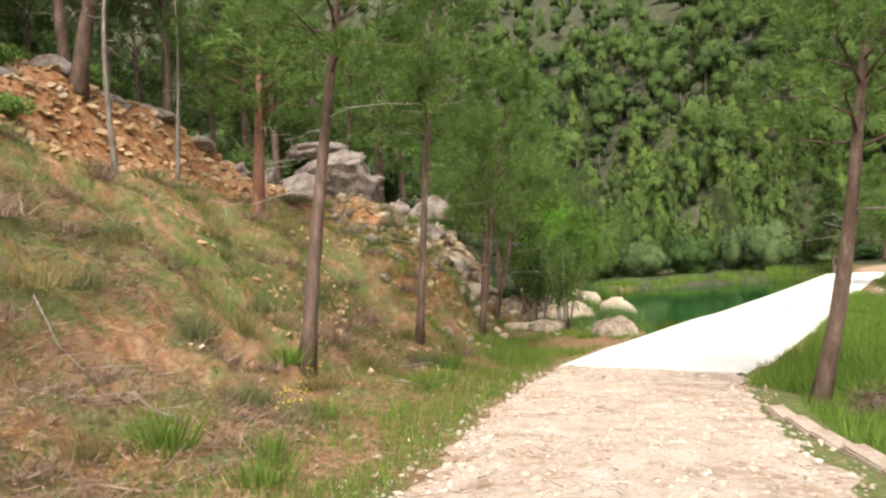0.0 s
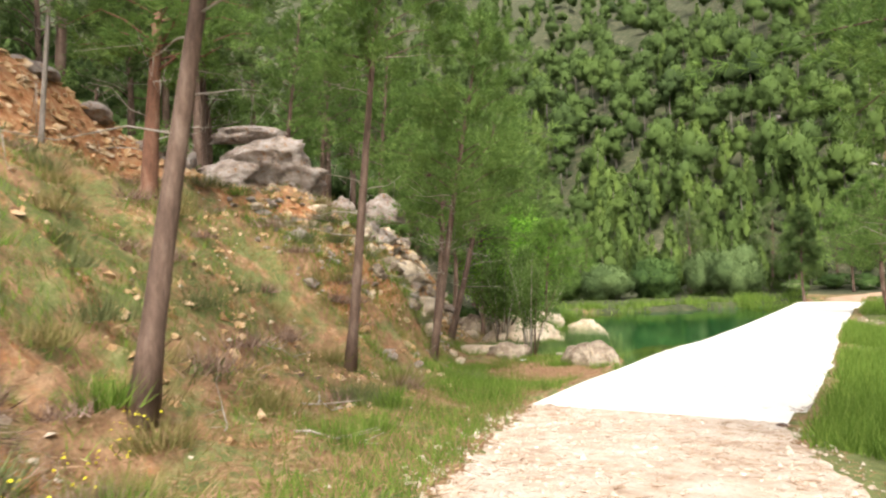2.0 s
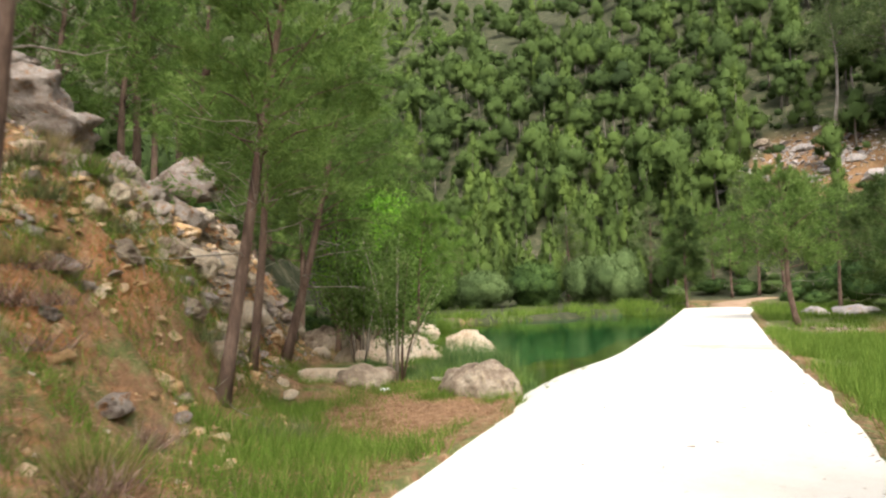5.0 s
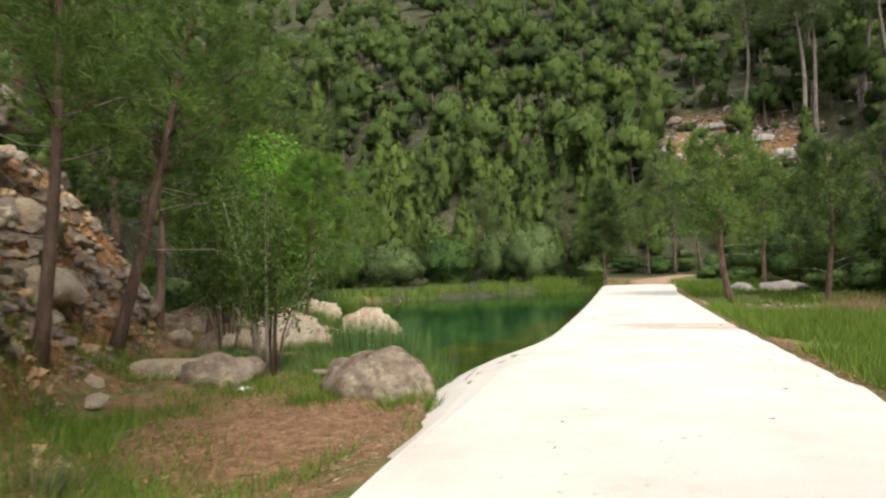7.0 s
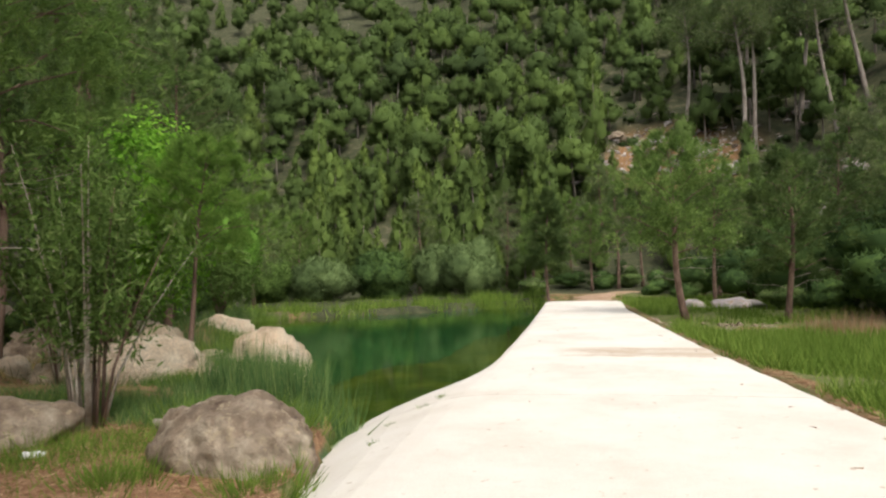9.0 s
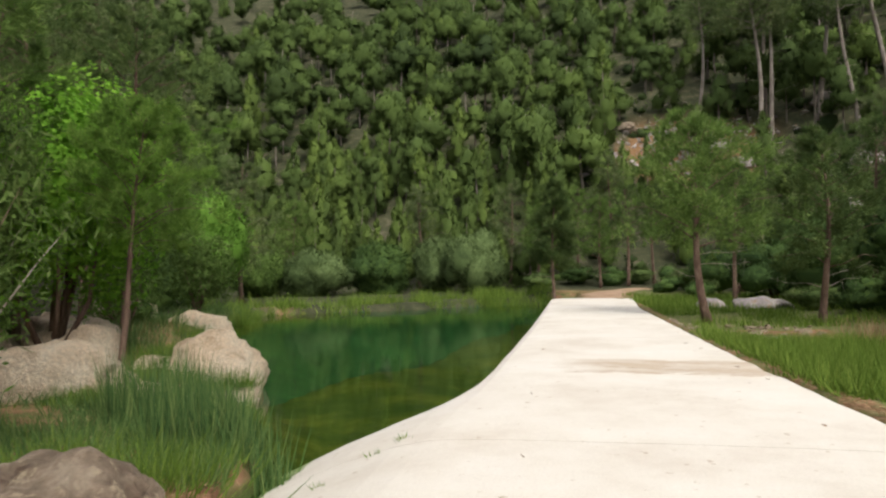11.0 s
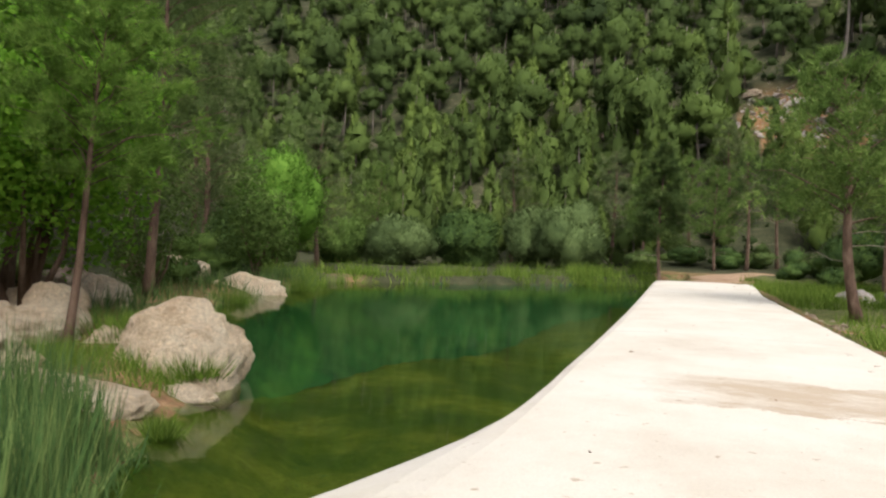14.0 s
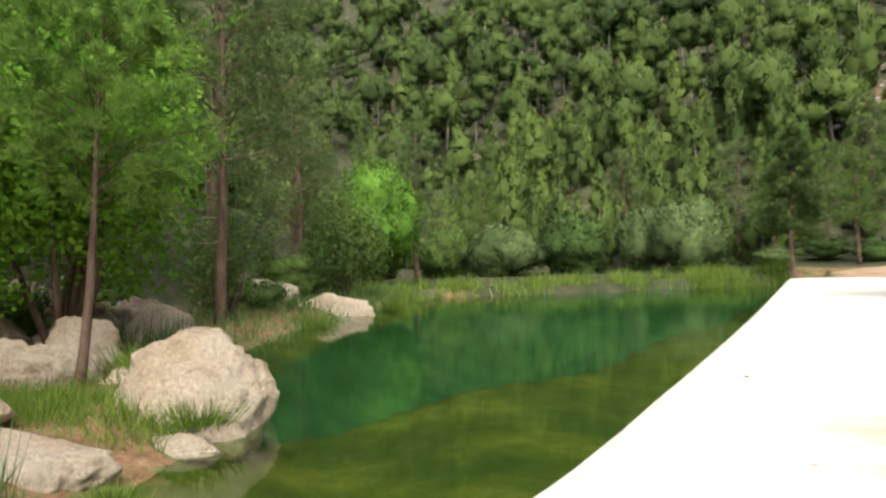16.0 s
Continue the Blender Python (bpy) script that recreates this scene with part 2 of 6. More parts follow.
def water_mat():
    m = bpy.data.materials.new("pond_water")
    m.use_nodes = True
    n, l = m.node_tree.nodes, m.node_tree.links
    n.remove(n["Principled BSDF"])
    clear, gloss, ms, fr = n.new("ShaderNodeBsdfTransparent"), n.new("ShaderNodeBsdfGlossy"), n.new("ShaderNodeMixShader"), n.new("ShaderNodeFresnel")
    clear.inputs[0].default_value = (0.68, 0.82, 0.56, 1)
    gloss.inputs["Roughness"].default_value = 0.03
    fr.inputs["IOR"].default_value = 1.33
    bp = n.new("ShaderNodeBump")
    bp.inputs["Strength"].default_value, bp.inputs["Distance"].default_value = 0.08, 0.03
    l.new(noise_of(n, l, 1.6, 4, 0.6, (1, 2.2, 1)), bp.inputs["Height"])
    l.new(bp.outputs[0], gloss.inputs["Normal"])
    l.new(bp.outputs[0], fr.inputs["Normal"])
    l.new(fr.outputs[0], ms.inputs[0])
    l.new(clear.outputs[0], ms.inputs[1])
    l.new(gloss.outputs[0], ms.inputs[2])
    l.new(ms.outputs[0], n["Material Output"].inputs["Surface"])
    return m


GROUND, CONCRETE, WATER_M = ground_mat(), concrete_mat(), water_mat()
GRAVEL = earthy("gravel", [(0.3, (0.42, 0.285, 0.195)), (0.47, (0.63, 0.50, 0.39)), (0.7, (0.78, 0.69, 0.59))], 2.2, 24, bump=1.0, depth=0.05)
TRACK_EARTH = earthy("track_earth", [(0.3, (0.28, 0.17, 0.10)), (0.6, (0.46, 0.32, 0.22))], 1.0, 20)
PEBBLE = earthy("pebble", [(0.3, (0.42, 0.31, 0.22)), (0.6, (0.64, 0.55, 0.45))], 3, 30)
TAN_ROCK = earthy("tan_limestone", [(0.3, (0.50, 0.35, 0.215)), (0.44, (0.78, 0.625, 0.45)), (0.7, (0.88, 0.78, 0.62))], 1.5, 20, bump=1.0, depth=0.14, blot=(0.54, 0.42, 0.29))
GREY_ROCK = earthy("grey_limestone", [(0.3, (0.20, 0.18, 0.17)), (0.5, (0.40, 0.36, 0.34)), (0.72, (0.58, 0.53, 0.49))], 1.5, 14, bump=1.0, depth=0.07, blot=(0.30, 0.17, 0.08))
OUTCROP = earthy("outcrop_limestone", [(0.3, (0.14, 0.095, 0.07)), (0.46, (0.35, 0.285, 0.24)), (0.7, (0.57, 0.505, 0.455))], 2.6, 12, bump=1.0, depth=0.14, blot=(0.30, 0.155, 0.07))
ORANGE_ROCK = earthy("ochre_rubble", [(0.3, (0.40, 0.22, 0.10)), (0.5, (0.60, 0.39, 0.20)), (0.7, (0.72, 0.60, 0.45))], 2.0, 14, bump=1.0, depth=0.06)
LICHEN_ROCK = earthy("lichened_boulder", [(0.3, (0.12, 0.08, 0.055)), (0.48, (0.29, 0.225, 0.165)), (0.68, (0.52, 0.44, 0.34))], 2.2, 14, bump=1.0, depth=0.07, blot=(0.42, 0.34, 0.23))
BARK = earthy("pine_bark", [(0.3, (0.075, 0.047, 0.036)), (0.5, (0.165, 0.108, 0.08)), (0.7, (0.28, 0.20, 0.155))], 5, 26, bump=1.0, depth=0.03, stretch=(1, 1, 0.3))
RED_BARK = earthy("red_pine_bark", [(0.3, (0.12, 0.055, 0.035)), (0.5, (0.22, 0.11, 0.07)), (0.7, (0.32, 0.2, 0.14))], 5, 26, bump=1.0, depth=0.03, stretch=(1, 1, 0.3))
PALE_BARK = earthy("pale_pine_bark", [(0.3, (0.14, 0.115, 0.095)), (0.5, (0.24, 0.205, 0.175)), (0.7, (0.36, 0.32, 0.29))], 5, 26, bump=0.8, depth=0.02, stretch=(1, 1, 0.3))
DEADWOOD = earthy("deadwood", [(0.3, (0.22, 0.17, 0.12)), (0.6, (0.46, 0.41, 0.35))], 6, 40)
CUT_WOOD = earthy("fresh_cut_wood", [(0.3, (0.55, 0.30, 0.14)), (0.6, (0.75, 0.52, 0.32))], 9, 50)
NEEDLE = leafy("pine_needles", (0.066, 0.116, 0.030), (0.142, 0.228, 0.054), (0.258, 0.36, 0.105), 0.4)
NEEDLE_FRESH = leafy("fresh_pine_needles", (0.08, 0.148, 0.03), (0.155, 0.268, 0.05), (0.265, 0.40, 0.09), 0.45)
NEEDLE_DARK = leafy("dark_pine_needles", (0.046, 0.080, 0.027), (0.095, 0.145, 0.044), (0.17, 0.225, 0.072), 0.35)
NEEDLE_GREY = leafy("grey_pine_needles", (0.085, 0.115, 0.05), (0.15, 0.20, 0.08), (0.25, 0.29, 0.12), 0.35)
FAR_LEAF = leafy("hillside_foliage", (0.046, 0.072, 0.026), (0.100, 0.150, 0.040), (0.178, 0.250, 0.056), 0.36, single=0.08, per_tree=0.4)
BROAD_LEAF = leafy("fresh_broad_leaves", (0.09, 0.205, 0.02), (0.165, 0.355, 0.035), (0.285, 0.50, 0.065), 0.45)
WILLOW_LEAF = leafy("willow_leaves", (0.05, 0.08, 0.028), (0.11, 0.16, 0.058), (0.195, 0.265, 0.10), 0.2, single=0.35)
OLEANDER_LEAF = leafy("narrow_leaves", (0.05, 0.088, 0.02), (0.108, 0.175, 0.04), (0.22, 0.30, 0.10), 0.4)
HERB = leafy("grey_green_herbs", (0.07, 0.085, 0.035), (0.135, 0.15, 0.06), (0.25, 0.26, 0.12), 0.3)
SOFT_LEAF = leafy("soft_green_leaves", (0.08, 0.16, 0.025), (0.155, 0.31, 0.045), (0.27, 0.45, 0.085), 0.35)
SHRUB_LEAF = leafy("dark_shrub_leaves", (0.029, 0.058, 0.019), (0.064, 0.112, 0.032), (0.120, 0.192, 0.048), 0.2)
GRASS = leafy("grass_blades", (0.075, 0.125, 0.02), (0.135, 0.22, 0.033), (0.25, 0.33, 0.07), 0.35)
MEADOW = leafy("mixed_meadow_blades", (0.12, 0.13, 0.036), (0.22, 0.185, 0.07), (0.41, 0.30, 0.15), 0.3)
STRAW = leafy("dry_straw", (0.15, 0.08, 0.043), (0.32, 0.195, 0.112), (0.53, 0.375, 0.235), 0.2, 0.8)
BRUSH = leafy("dead_brush", (0.10, 0.06, 0.045), (0.23, 0.15, 0.11), (0.42, 0.31, 0.25), 0.1, 0.9)
REED = leafy("reed_blades", (0.05, 0.10, 0.035), (0.10, 0.18, 0.055), (0.26, 0.33, 0.11), 0.3)
YELLOW = leafy("yellow_petals", (0.65, 0.55, 0.03), (0.75, 0.65, 0.04), (0.8, 0.72, 0.08))
RED_PAINT = earthy("faded_red_lichen", [(0.3, (0.40, 0.10, 0.05)), (0.6, (0.58, 0.20, 0.11))], 5, 30)
PAPER = earthy("crumpled_paper", [(0.3, (0.75, 0.75, 0.73)), (0.6, (0.82, 0.82, 0.8))], 5, 30)
DARK_STONE = earthy("dark_stone", [(0.3, (0.05, 0.03, 0.025)), (0.6, (0.11, 0.07, 0.05))], 5, 30)

# ---- mesh helpers ----
def plain(name, verts, faces, mat, smooth=True):
    me = bpy.data.meshes.new(name)
    me.from_pydata([tuple(v) for v in verts], [], faces)
    me.materials.append(mat)
    if smooth:
        me.polygons.foreach_set("use_smooth", [True] * len(me.polygons))
    return me


def soup(name, quads, mat, tint=None, facing=None):
    """Many loose faces (count, corners, 3) as one mesh; tint gives each face a shade between 0 and 1."""
    c, k = quads.shape[:2]
    if facing is not None:
        # wind each face so that its front lies on the side it is to face
        if facing.ndim == 2:
            facing = np.repeat(facing[:, None], k, 1)
        turned = (np.cross(quads[:, 1] - quads[:, 0], quads[:, 2] - quads[:, 0]) * facing.mean(1)).sum(1) < 0
        quads, facing = quads.copy(), facing.copy()
        quads[turned], facing[turned] = quads[turned][:, ::-1], facing[turned][:, ::-1]
    me = bpy.data.meshes.new(name)
    me.vertices.add(c * k)
    me.vertices.foreach_set("co", quads.astype(np.float32).ravel())
    me.loops.add(c * k)
    me.loops.foreach_set("vertex_index", np.arange(c * k, dtype=np.int32))
    me.polygons.add(c)
    me.polygons.foreach_set("loop_start", np.arange(0, c * k, k, dtype=np.int32))
    me.update(calc_edges=True)
    at = me.attributes.new("tint", "FLOAT", "FACE")
    at.data.foreach_set("value", np.full(c, 0.5, np.float32) if tint is None else np.asarray(tint, np.float32))
    if facing is not None:
        cn = me.attributes.new("custom_normal", "FLOAT_VECTOR", "CORNER")
        cn.data.foreach_set("vector", facing.astype(np.float32).ravel())
    me.materials.append(mat)
    return me


def part(name, me, parent, label=""):
    ob = new(name, me)
    ob.parent = parent
    return tagged(ob, label)


def thing(name, place, label, category, group="", kind=""):
    ob = new(name)
    ob.location = place
    ob.empty_display_size = 0.2
    return tagged(ob, label, category, group, kind)


def unit(v):
    return v / np.maximum(np.linalg.norm(v, axis=-1, keepdims=True), 1e-9)


def tubes(paths, sides=6):
    """Round tapered tubes: each path is a list of (point, radius). Returns vertices and faces."""
    V, F = [], []
    for path in paths:
        pts = np.array([p for p, _ in path], float)
        start = len(V)
        tan = unit(np.gradient(pts, axis=0))
        side = unit(np.cross(tan, (0.31, 0.95, 0.05)))
        up = np.cross(side, tan)
        for i, (_, r) in enumerate(path):
            for k in range(sides):
                a = 2 * math.pi * k / sides
                V.append(pts[i] + r * (math.cos(a) * side[i] + math.sin(a) * up[i]))
        for i in range(len(path) - 1):
            for k in range(sides):
                a, b = start + i * sides + k, start + i * sides + (k + 1) % sides
                F.append((a, b, b + sides, a + sides))
        F.append(tuple(range(start + sides - 1, start - 1, -1)))
        F.append(tuple(range(start + (len(path) - 1) * sides, start + len(path) * sides)))
    return V, F


def blades(at, way, length, width, rng, bend=0.0):
    """Thin pointed blades (triangles) from the points at along the directions way."""
    side = unit(np.cross(way, rng.normal(size=way.shape)))
    half = side * (np.asarray(width) / 2)[..., None]
    tip = at + way * np.asarray(length)[..., None]
    return np.stack([at - half, at + half, tip], 1)


def leaves(at, normal, length, width, rng):
    """Diamond leaves (four corners) that lie across the given normals."""
    u = unit(np.cross(normal, rng.normal(size=normal.shape)))
    v = np.cross(normal, u)
    a, b = u * (np.asarray(length) / 2)[..., None], v * (np.asarray(width) / 2)[..., None]
    lift = normal * (np.asarray(width) * 0.18)[..., None]
    return np.stack([at - a, at - b - lift, at + a, at + b - lift], 1)


def ground_at(x, y):
    return float(land(x, y))


# ---- trees ----
def tuft_blades(at, way, rng, each, length, width, spread=0.75, shade=None):
    n = len(at)
    w = unit(np.repeat(way, each, 0) + rng.normal(scale=spread, size=(n * each, 3)))
    tint = np.repeat(rng.random(n) if shade is None else shade, each)
    return blades(np.repeat(at, each, 0), w, rng.uniform(0.7, 1.2, n * each) * length, np.full(n * each, width), rng), tint


def pine(x, y, h, r, seed, cb=0.4, wide=1.6, lean=(0.0, 0.0), tufts=1500, dead=6, bark=None, needle=None, label="", z=None, bend=0.12, each=7,
         length=0.2, width=0.02, cones=0, group="pines of the valley", limbs=34, conic=0.7):
    rng = np.random.default_rng(seed)
    z = ground_at(x, y) - 0.12 if z is None else z
    root = thing("pine_tree", (x, y, z), label or "slender pine with a bare trunk and airy green crown", "tree", group)
    ks = np.linspace(0, 1, 12)
    ph = rng.uniform(0, 6.28, 2)
    axis = np.stack([lean[0] * h * ks + bend * np.sin(ks * 5 + ph[0]) - bend * math.sin(ph[0]),
                     lean[1] * h * ks + bend * np.sin(ks * 4.2 + ph[1]) - bend * math.sin(ph[1]), h * ks], 1)
    rad = r * (1 - 0.88 * ks ** 1.1) + r * 0.35 * np.exp(-ks * 45)

    def on_axis(k):
        return np.array([np.interp(k, ks, axis[:, i]) for i in range(3)])
    live, bare, at, way, shade = [], [], [], [], []
    for i in range(limbs):
        u = (i + rng.random()) / limbs
        k = cb + (0.985 - cb) * u
        az = i * 2.4 + rng.normal(scale=0.4)
        ln = wide * ((1 - u) ** conic * rng.uniform(0.65, 1.1) * (0.55 + 0.9 * min(u * 3, 0.5)) + 0.16)
        rise = rng.uniform(0.05, 0.35) + 0.5 * u
        out = np.array([math.cos(az), math.sin(az), rise])
        p0 = on_axis(k)
        pts = [p0 + out * ln * f + np.array([0, 0, 0.12 * ln * math.sin(f * 3.1)]) + rng.normal(scale=0.04 * ln, size=3) * (f > 0) for f in (0, 0.35, 0.7, 1.0)]
        live.append([(p, rr) for p, rr in zip(pts, np.array([1, 0.7, 0.45, 0.2]) * max(0.008, r * 0.22 * (1 - 0.6 * u)))])
        n = max(4, int(tufts / limbs * (0.5 + ln / wide)))
        m = max(3, n // 13)
        f = rng.uniform(0.28, 1.05, m) ** 0.8
        base = p0 + np.outer(f * 0.85, out * ln)
        twig = p0 + np.outer(f, out * ln) + rng.normal(size=(m, 3)) * np.array([0.21, 0.21, 0.14]) * ln * (0.5 + f[:, None] * 0.7) - base
        which = rng.integers(0, m, n)
        at.append(base[which] + twig[which] * rng.uniform(0.4, 1.1, (n, 1)) + rng.normal(scale=0.055, size=(n, 3)) * max(1.0, ln) * (length / 0.2))
        way.append(unit(unit(twig)[which] * 0.7 + out * 0.6 + rng.normal(scale=0.35, size=(n, 3)) + np.array([0, 0, 0.35])))
        shade.append(np.clip(rng.random(m)[which] * 0.75 + rng.random(n) * 0.25, 0, 1))
    for i in range(dead):
        k = rng.uniform(cb * 0.45, cb + 0.12)
        az = rng.uniform(0, 6.28)
        ln = rng.uniform(0.35, 0.9) * wide
        out = np.array([math.cos(az), math.sin(az), rng.uniform(-0.1, 0.3)])
        pts = [on_axis(k) + out * ln * f + rng.normal(scale=0.05, size=3) * (f > 0) for f in (0, 0.3, 0.65, 1.0)]
        bare.append([[(p, rr) for p, rr in zip(pts, (0.014, 0.010, 0.006, 0.003))]])
        for f in (0.5, 0.7, 0.85):
            q = on_axis(k) + out * ln * f
            bare[-1].append([(q, 0.006), (q + rng.normal(scale=0.16, size=3), 0.003), (q + rng.normal(scale=0.22, size=3) + out * 0.2, 0.002)])
    V, F = tubes([list(zip(axis, rad))], 10)
    V2, F2 = tubes(live, 4)
    F = F + [tuple(i + len(V) for i in f) for f in F2]
    part("trunk", plain("trunk", V + V2, F, bark or BARK), root)
    for limb in bare:
        part("dead_branch", plain("dead_branch", *tubes(limb, 4), DEADWOOD), root, "bare grey dead branch")
    tri, tint = tuft_blades(np.concatenate(at), np.concatenate(way), rng, each, length, width, 0.6, np.concatenate(shade))
    part("crown", soup("crown", tri, needle or NEEDLE, tint), root)
    for i in range(cones):
        c = at[rng.integers(len(at))][0]
        me = lump("pine_cone", (0.05, 0.05, 0.075), seed + i, 1, 0.1, DARK_STONE)
        part("pine_cone", me, root, "dark closed pine cone").location = c
    return root


def lump(name, size, seed, fine=3, rough=0.28, mat=None, ledges=0.0, cuts=7):
    """A boulder: a ball broken by folded noise into facets, ledges and pits, flattened underneath."""
    bm = bmesh.new()
    bmesh.ops.create_icosphere(bm, subdivisions=fine, radius=1.0)
    off = Vector((seed * 3.17 % 50, seed * 7.31 % 50, seed * 1.93 % 50))
    rn = random.Random(seed)
    planes = [(Vector((rn.gauss(0, 1), rn.gauss(0, 1), rn.gauss(0, 0.8))).normalized(), rn.uniform(0.55, 0.92)) for _ in range(cuts)]
    for v in bm.verts:
        p = v.co.copy()
        n = p.normalized()
        k = 1 + rough * (noise.fractal(p * 0.9 + off, 1.0, 2.0, 4) * 0.9) + rough * 0.75 * (0.45 - noise.voronoi(p * 1.35 + off)[0][0]) + rough * 0.2 * noise.fractal(p * 3.0 + off, 0.7, 2.1, 6) - rough * 0.35 * max(0, 0.16 - abs(noise.noise(p * 2.3 + off))) / 0.16
        p = n * k
        for pn, pd in planes:
            over = p.dot(pn) - pd
            if over > 0:
                p = p - pn * over * 0.85
        p = p + n * (rough * 0.15 * noise.fractal(p * 8.0 + off, 0.6, 2.2, 5))
        if ledges:
            q = p.z * 4.5 + 0.5 * noise.noise(p * 1.5 + off)
            step = (q - math.floor(q)) - 0.5
            p.x, p.y = p.x * (1 + ledges * step), p.y * (1 + ledges * step)
        if p.z < -0.35:
            p.z = -0.35 + (p.z + 0.35) * 0.3
        v.co = Vector((p.x * size[0], p.y * size[1], p.z * size[2]))
    me = bpy.data.meshes.new(name)
    bm.to_mesh(me)
    bm.free()
    me.materials.append(mat)
    if fine >= 4:
        me.polygons.foreach_set("use_smooth", [True] * len(me.polygons))
    return me


def rock(name, x, y, z, size, seed, mat, label, turn=0.0, tilt=0.0, fine=4, rough=0.3, ledges=0.06, group="", roll=0.0, cuts=5):
    ob = new(name, lump(name, size, seed, fine, rough, mat, ledges, cuts))
    ob.matrix_world = pose(x, y, z, tilt, roll, turn)
    return tagged(ob, label, "rock", group)


def ball(fine):
    bm = bmesh.new()
    bmesh.ops.create_icosphere(bm, subdivisions=fine, radius=1.0)
    v, f = np.array([p.co for p in bm.verts]), np.array([[p.index for p in g.verts] for g in bm.faces])
    bm.free()
    return v, f


BALLS = {1: ball(1), 2: ball(2)}


def puffs(rng, seats, sizes, shade, fringe, leaf, slim=0.4, fine=1, rise=0.5, uneven=0.12, heart=0.9, whole=0.7, speckle=0.07, jitter=0.12):
    """Foliage in rounded clumps: each an uneven dense heart with a ragged coat of leaves. Returns triangles, normals and shades."""
    Q, N, T = [], [], []
    v, f = BALLS[fine]
    seats, sizes = np.asarray(seats, float), np.asarray(sizes, float)
    middle = seats.mean(0) - np.array([0, 0, 0.35]) * np.ptp(seats[:, 2])
    reach = np.maximum(np.abs(seats - middle).max(0) + sizes.mean(0), 1e-3)

    def shared(at, own):
        return unit(own * (1 - whole) + unit((at - middle) / reach) * whole)
    for c, sz, sh in zip(seats, sizes, shade):
        ph = rng.uniform(0, 6.28, 3)
        swell = 1 + uneven * (np.sin(v[:, 0] * 3.1 + ph[0]) + np.sin(v[:, 1] * 3.7 + ph[1]) + np.sin(v[:, 2] * 3.3 + ph[2])) + rng.normal(scale=uneven * 0.5, size=len(v))
        p = c + v * swell[:, None] * sz * heart
        nv = shared(p, unit(v / sz))
        Q.append(p[f])
        N.append(nv[f])
        T.append(np.full(len(f), sh) + rng.normal(scale=0.05, size=len(f)))
        d = unit(rng.normal(size=(fringe, 3)) + np.array([0, 0, 0.35]))
        k = 1 + uneven * (np.sin(d[:, 0] * 3.1 + ph[0]) + np.sin(d[:, 1] * 3.7 + ph[1]) + np.sin(d[:, 2] * 3.3 + ph[2]))
        at = c + d * (k * rng.uniform(0.82, 1.06, fringe))[:, None] * sz
        out = unit(d / sz)
        way = unit(out * 0.55 + np.array([0, 0, rise]) + rng.normal(scale=0.45, size=d.shape))
        ln = rng.uniform(0.6, 1.35, fringe)[:, None] * leaf
        side = unit(np.cross(way, out + rng.normal(scale=0.6, size=d.shape))) * ln * slim * 0.5
        Q.append(np.stack([at - way * ln * 0.4 - side, at - way * ln * 0.4 + side, at + way * ln * 0.6], 1))
        N.append(np.repeat(unit(shared(at, out) + rng.normal(scale=jitter, size=d.shape))[:, None], 3, 1))
        T.append(sh + rng.normal(scale=speckle, size=fringe))
    return np.concatenate(Q), np.concatenate(N), np.clip(np.concatenate(T), 0, 1)


def dome_bush(name, x, y, size, seed, mat, label, category="bush", count=7000, leaf=0.2, lobes=12, group="", z=None, sink=0.12, low=0.0):
    """A full rounded bush: stems inside a lobed coat of leaves; low: how far above the ground the coat begins."""
    rng = np.random.default_rng(seed)
    z = ground_at(x, y) - 0.08 if z is None else z
    root = thing(name, (x, y, z), label, category, group)
    sx, sy, sz = size
    d = unit(rng.normal(size=(lobes, 3)) + np.array([0, 0, 0.25]))
    d = unit(d + 0.9 * sum((d - d[i]) * np.exp(-6 * ((d - d[i]) ** 2).sum(1))[:, None] for i in range(lobes)))
    room = sz * (1 - low)
    seats = d * rng.uniform(0.5, 0.66, (lobes, 1)) * np.array([sx, sy, room * 0.5]) + np.array([0, 0, sz * low + room * (0.5 - sink * 0.3)])
    seats = np.concatenate([seats, [[0, 0, sz * low + room * 0.45]]])
    rad = np.concatenate([rng.uniform(0.4, 0.54, lobes), [0.78]])
    sizes = rad[:, None] * np.array([sx, sy, room * 0.5])
    shade = np.clip(0.5 + rng.normal(scale=0.2, size=lobes + 1), 0.1, 0.9)
    Q, N, T = puffs(rng, seats, sizes, shade, count // (lobes + 1), leaf, 0.3, 2, 0.35, 0.09, 0.74, 0.4, 0.2, 0.3)
    for i in range(5):
        a = rng.uniform(0, 6.28)
        tip = np.array([math.cos(a) * sx * 0.5, math.sin(a) * sy * 0.5, sz * 0.7])
        part("stem", plain("stem", *tubes([[((0, 0, 0), 0.07), (tip * np.array([0.4, 0.4, 0.55]), 0.05), (tip, 0.02)]], 5), BARK), root)
    keep = Q[:, :, 2].max(1) > 0
    part("crown", soup("crown", Q[keep], mat, T[keep], N[keep]), root)
    return root


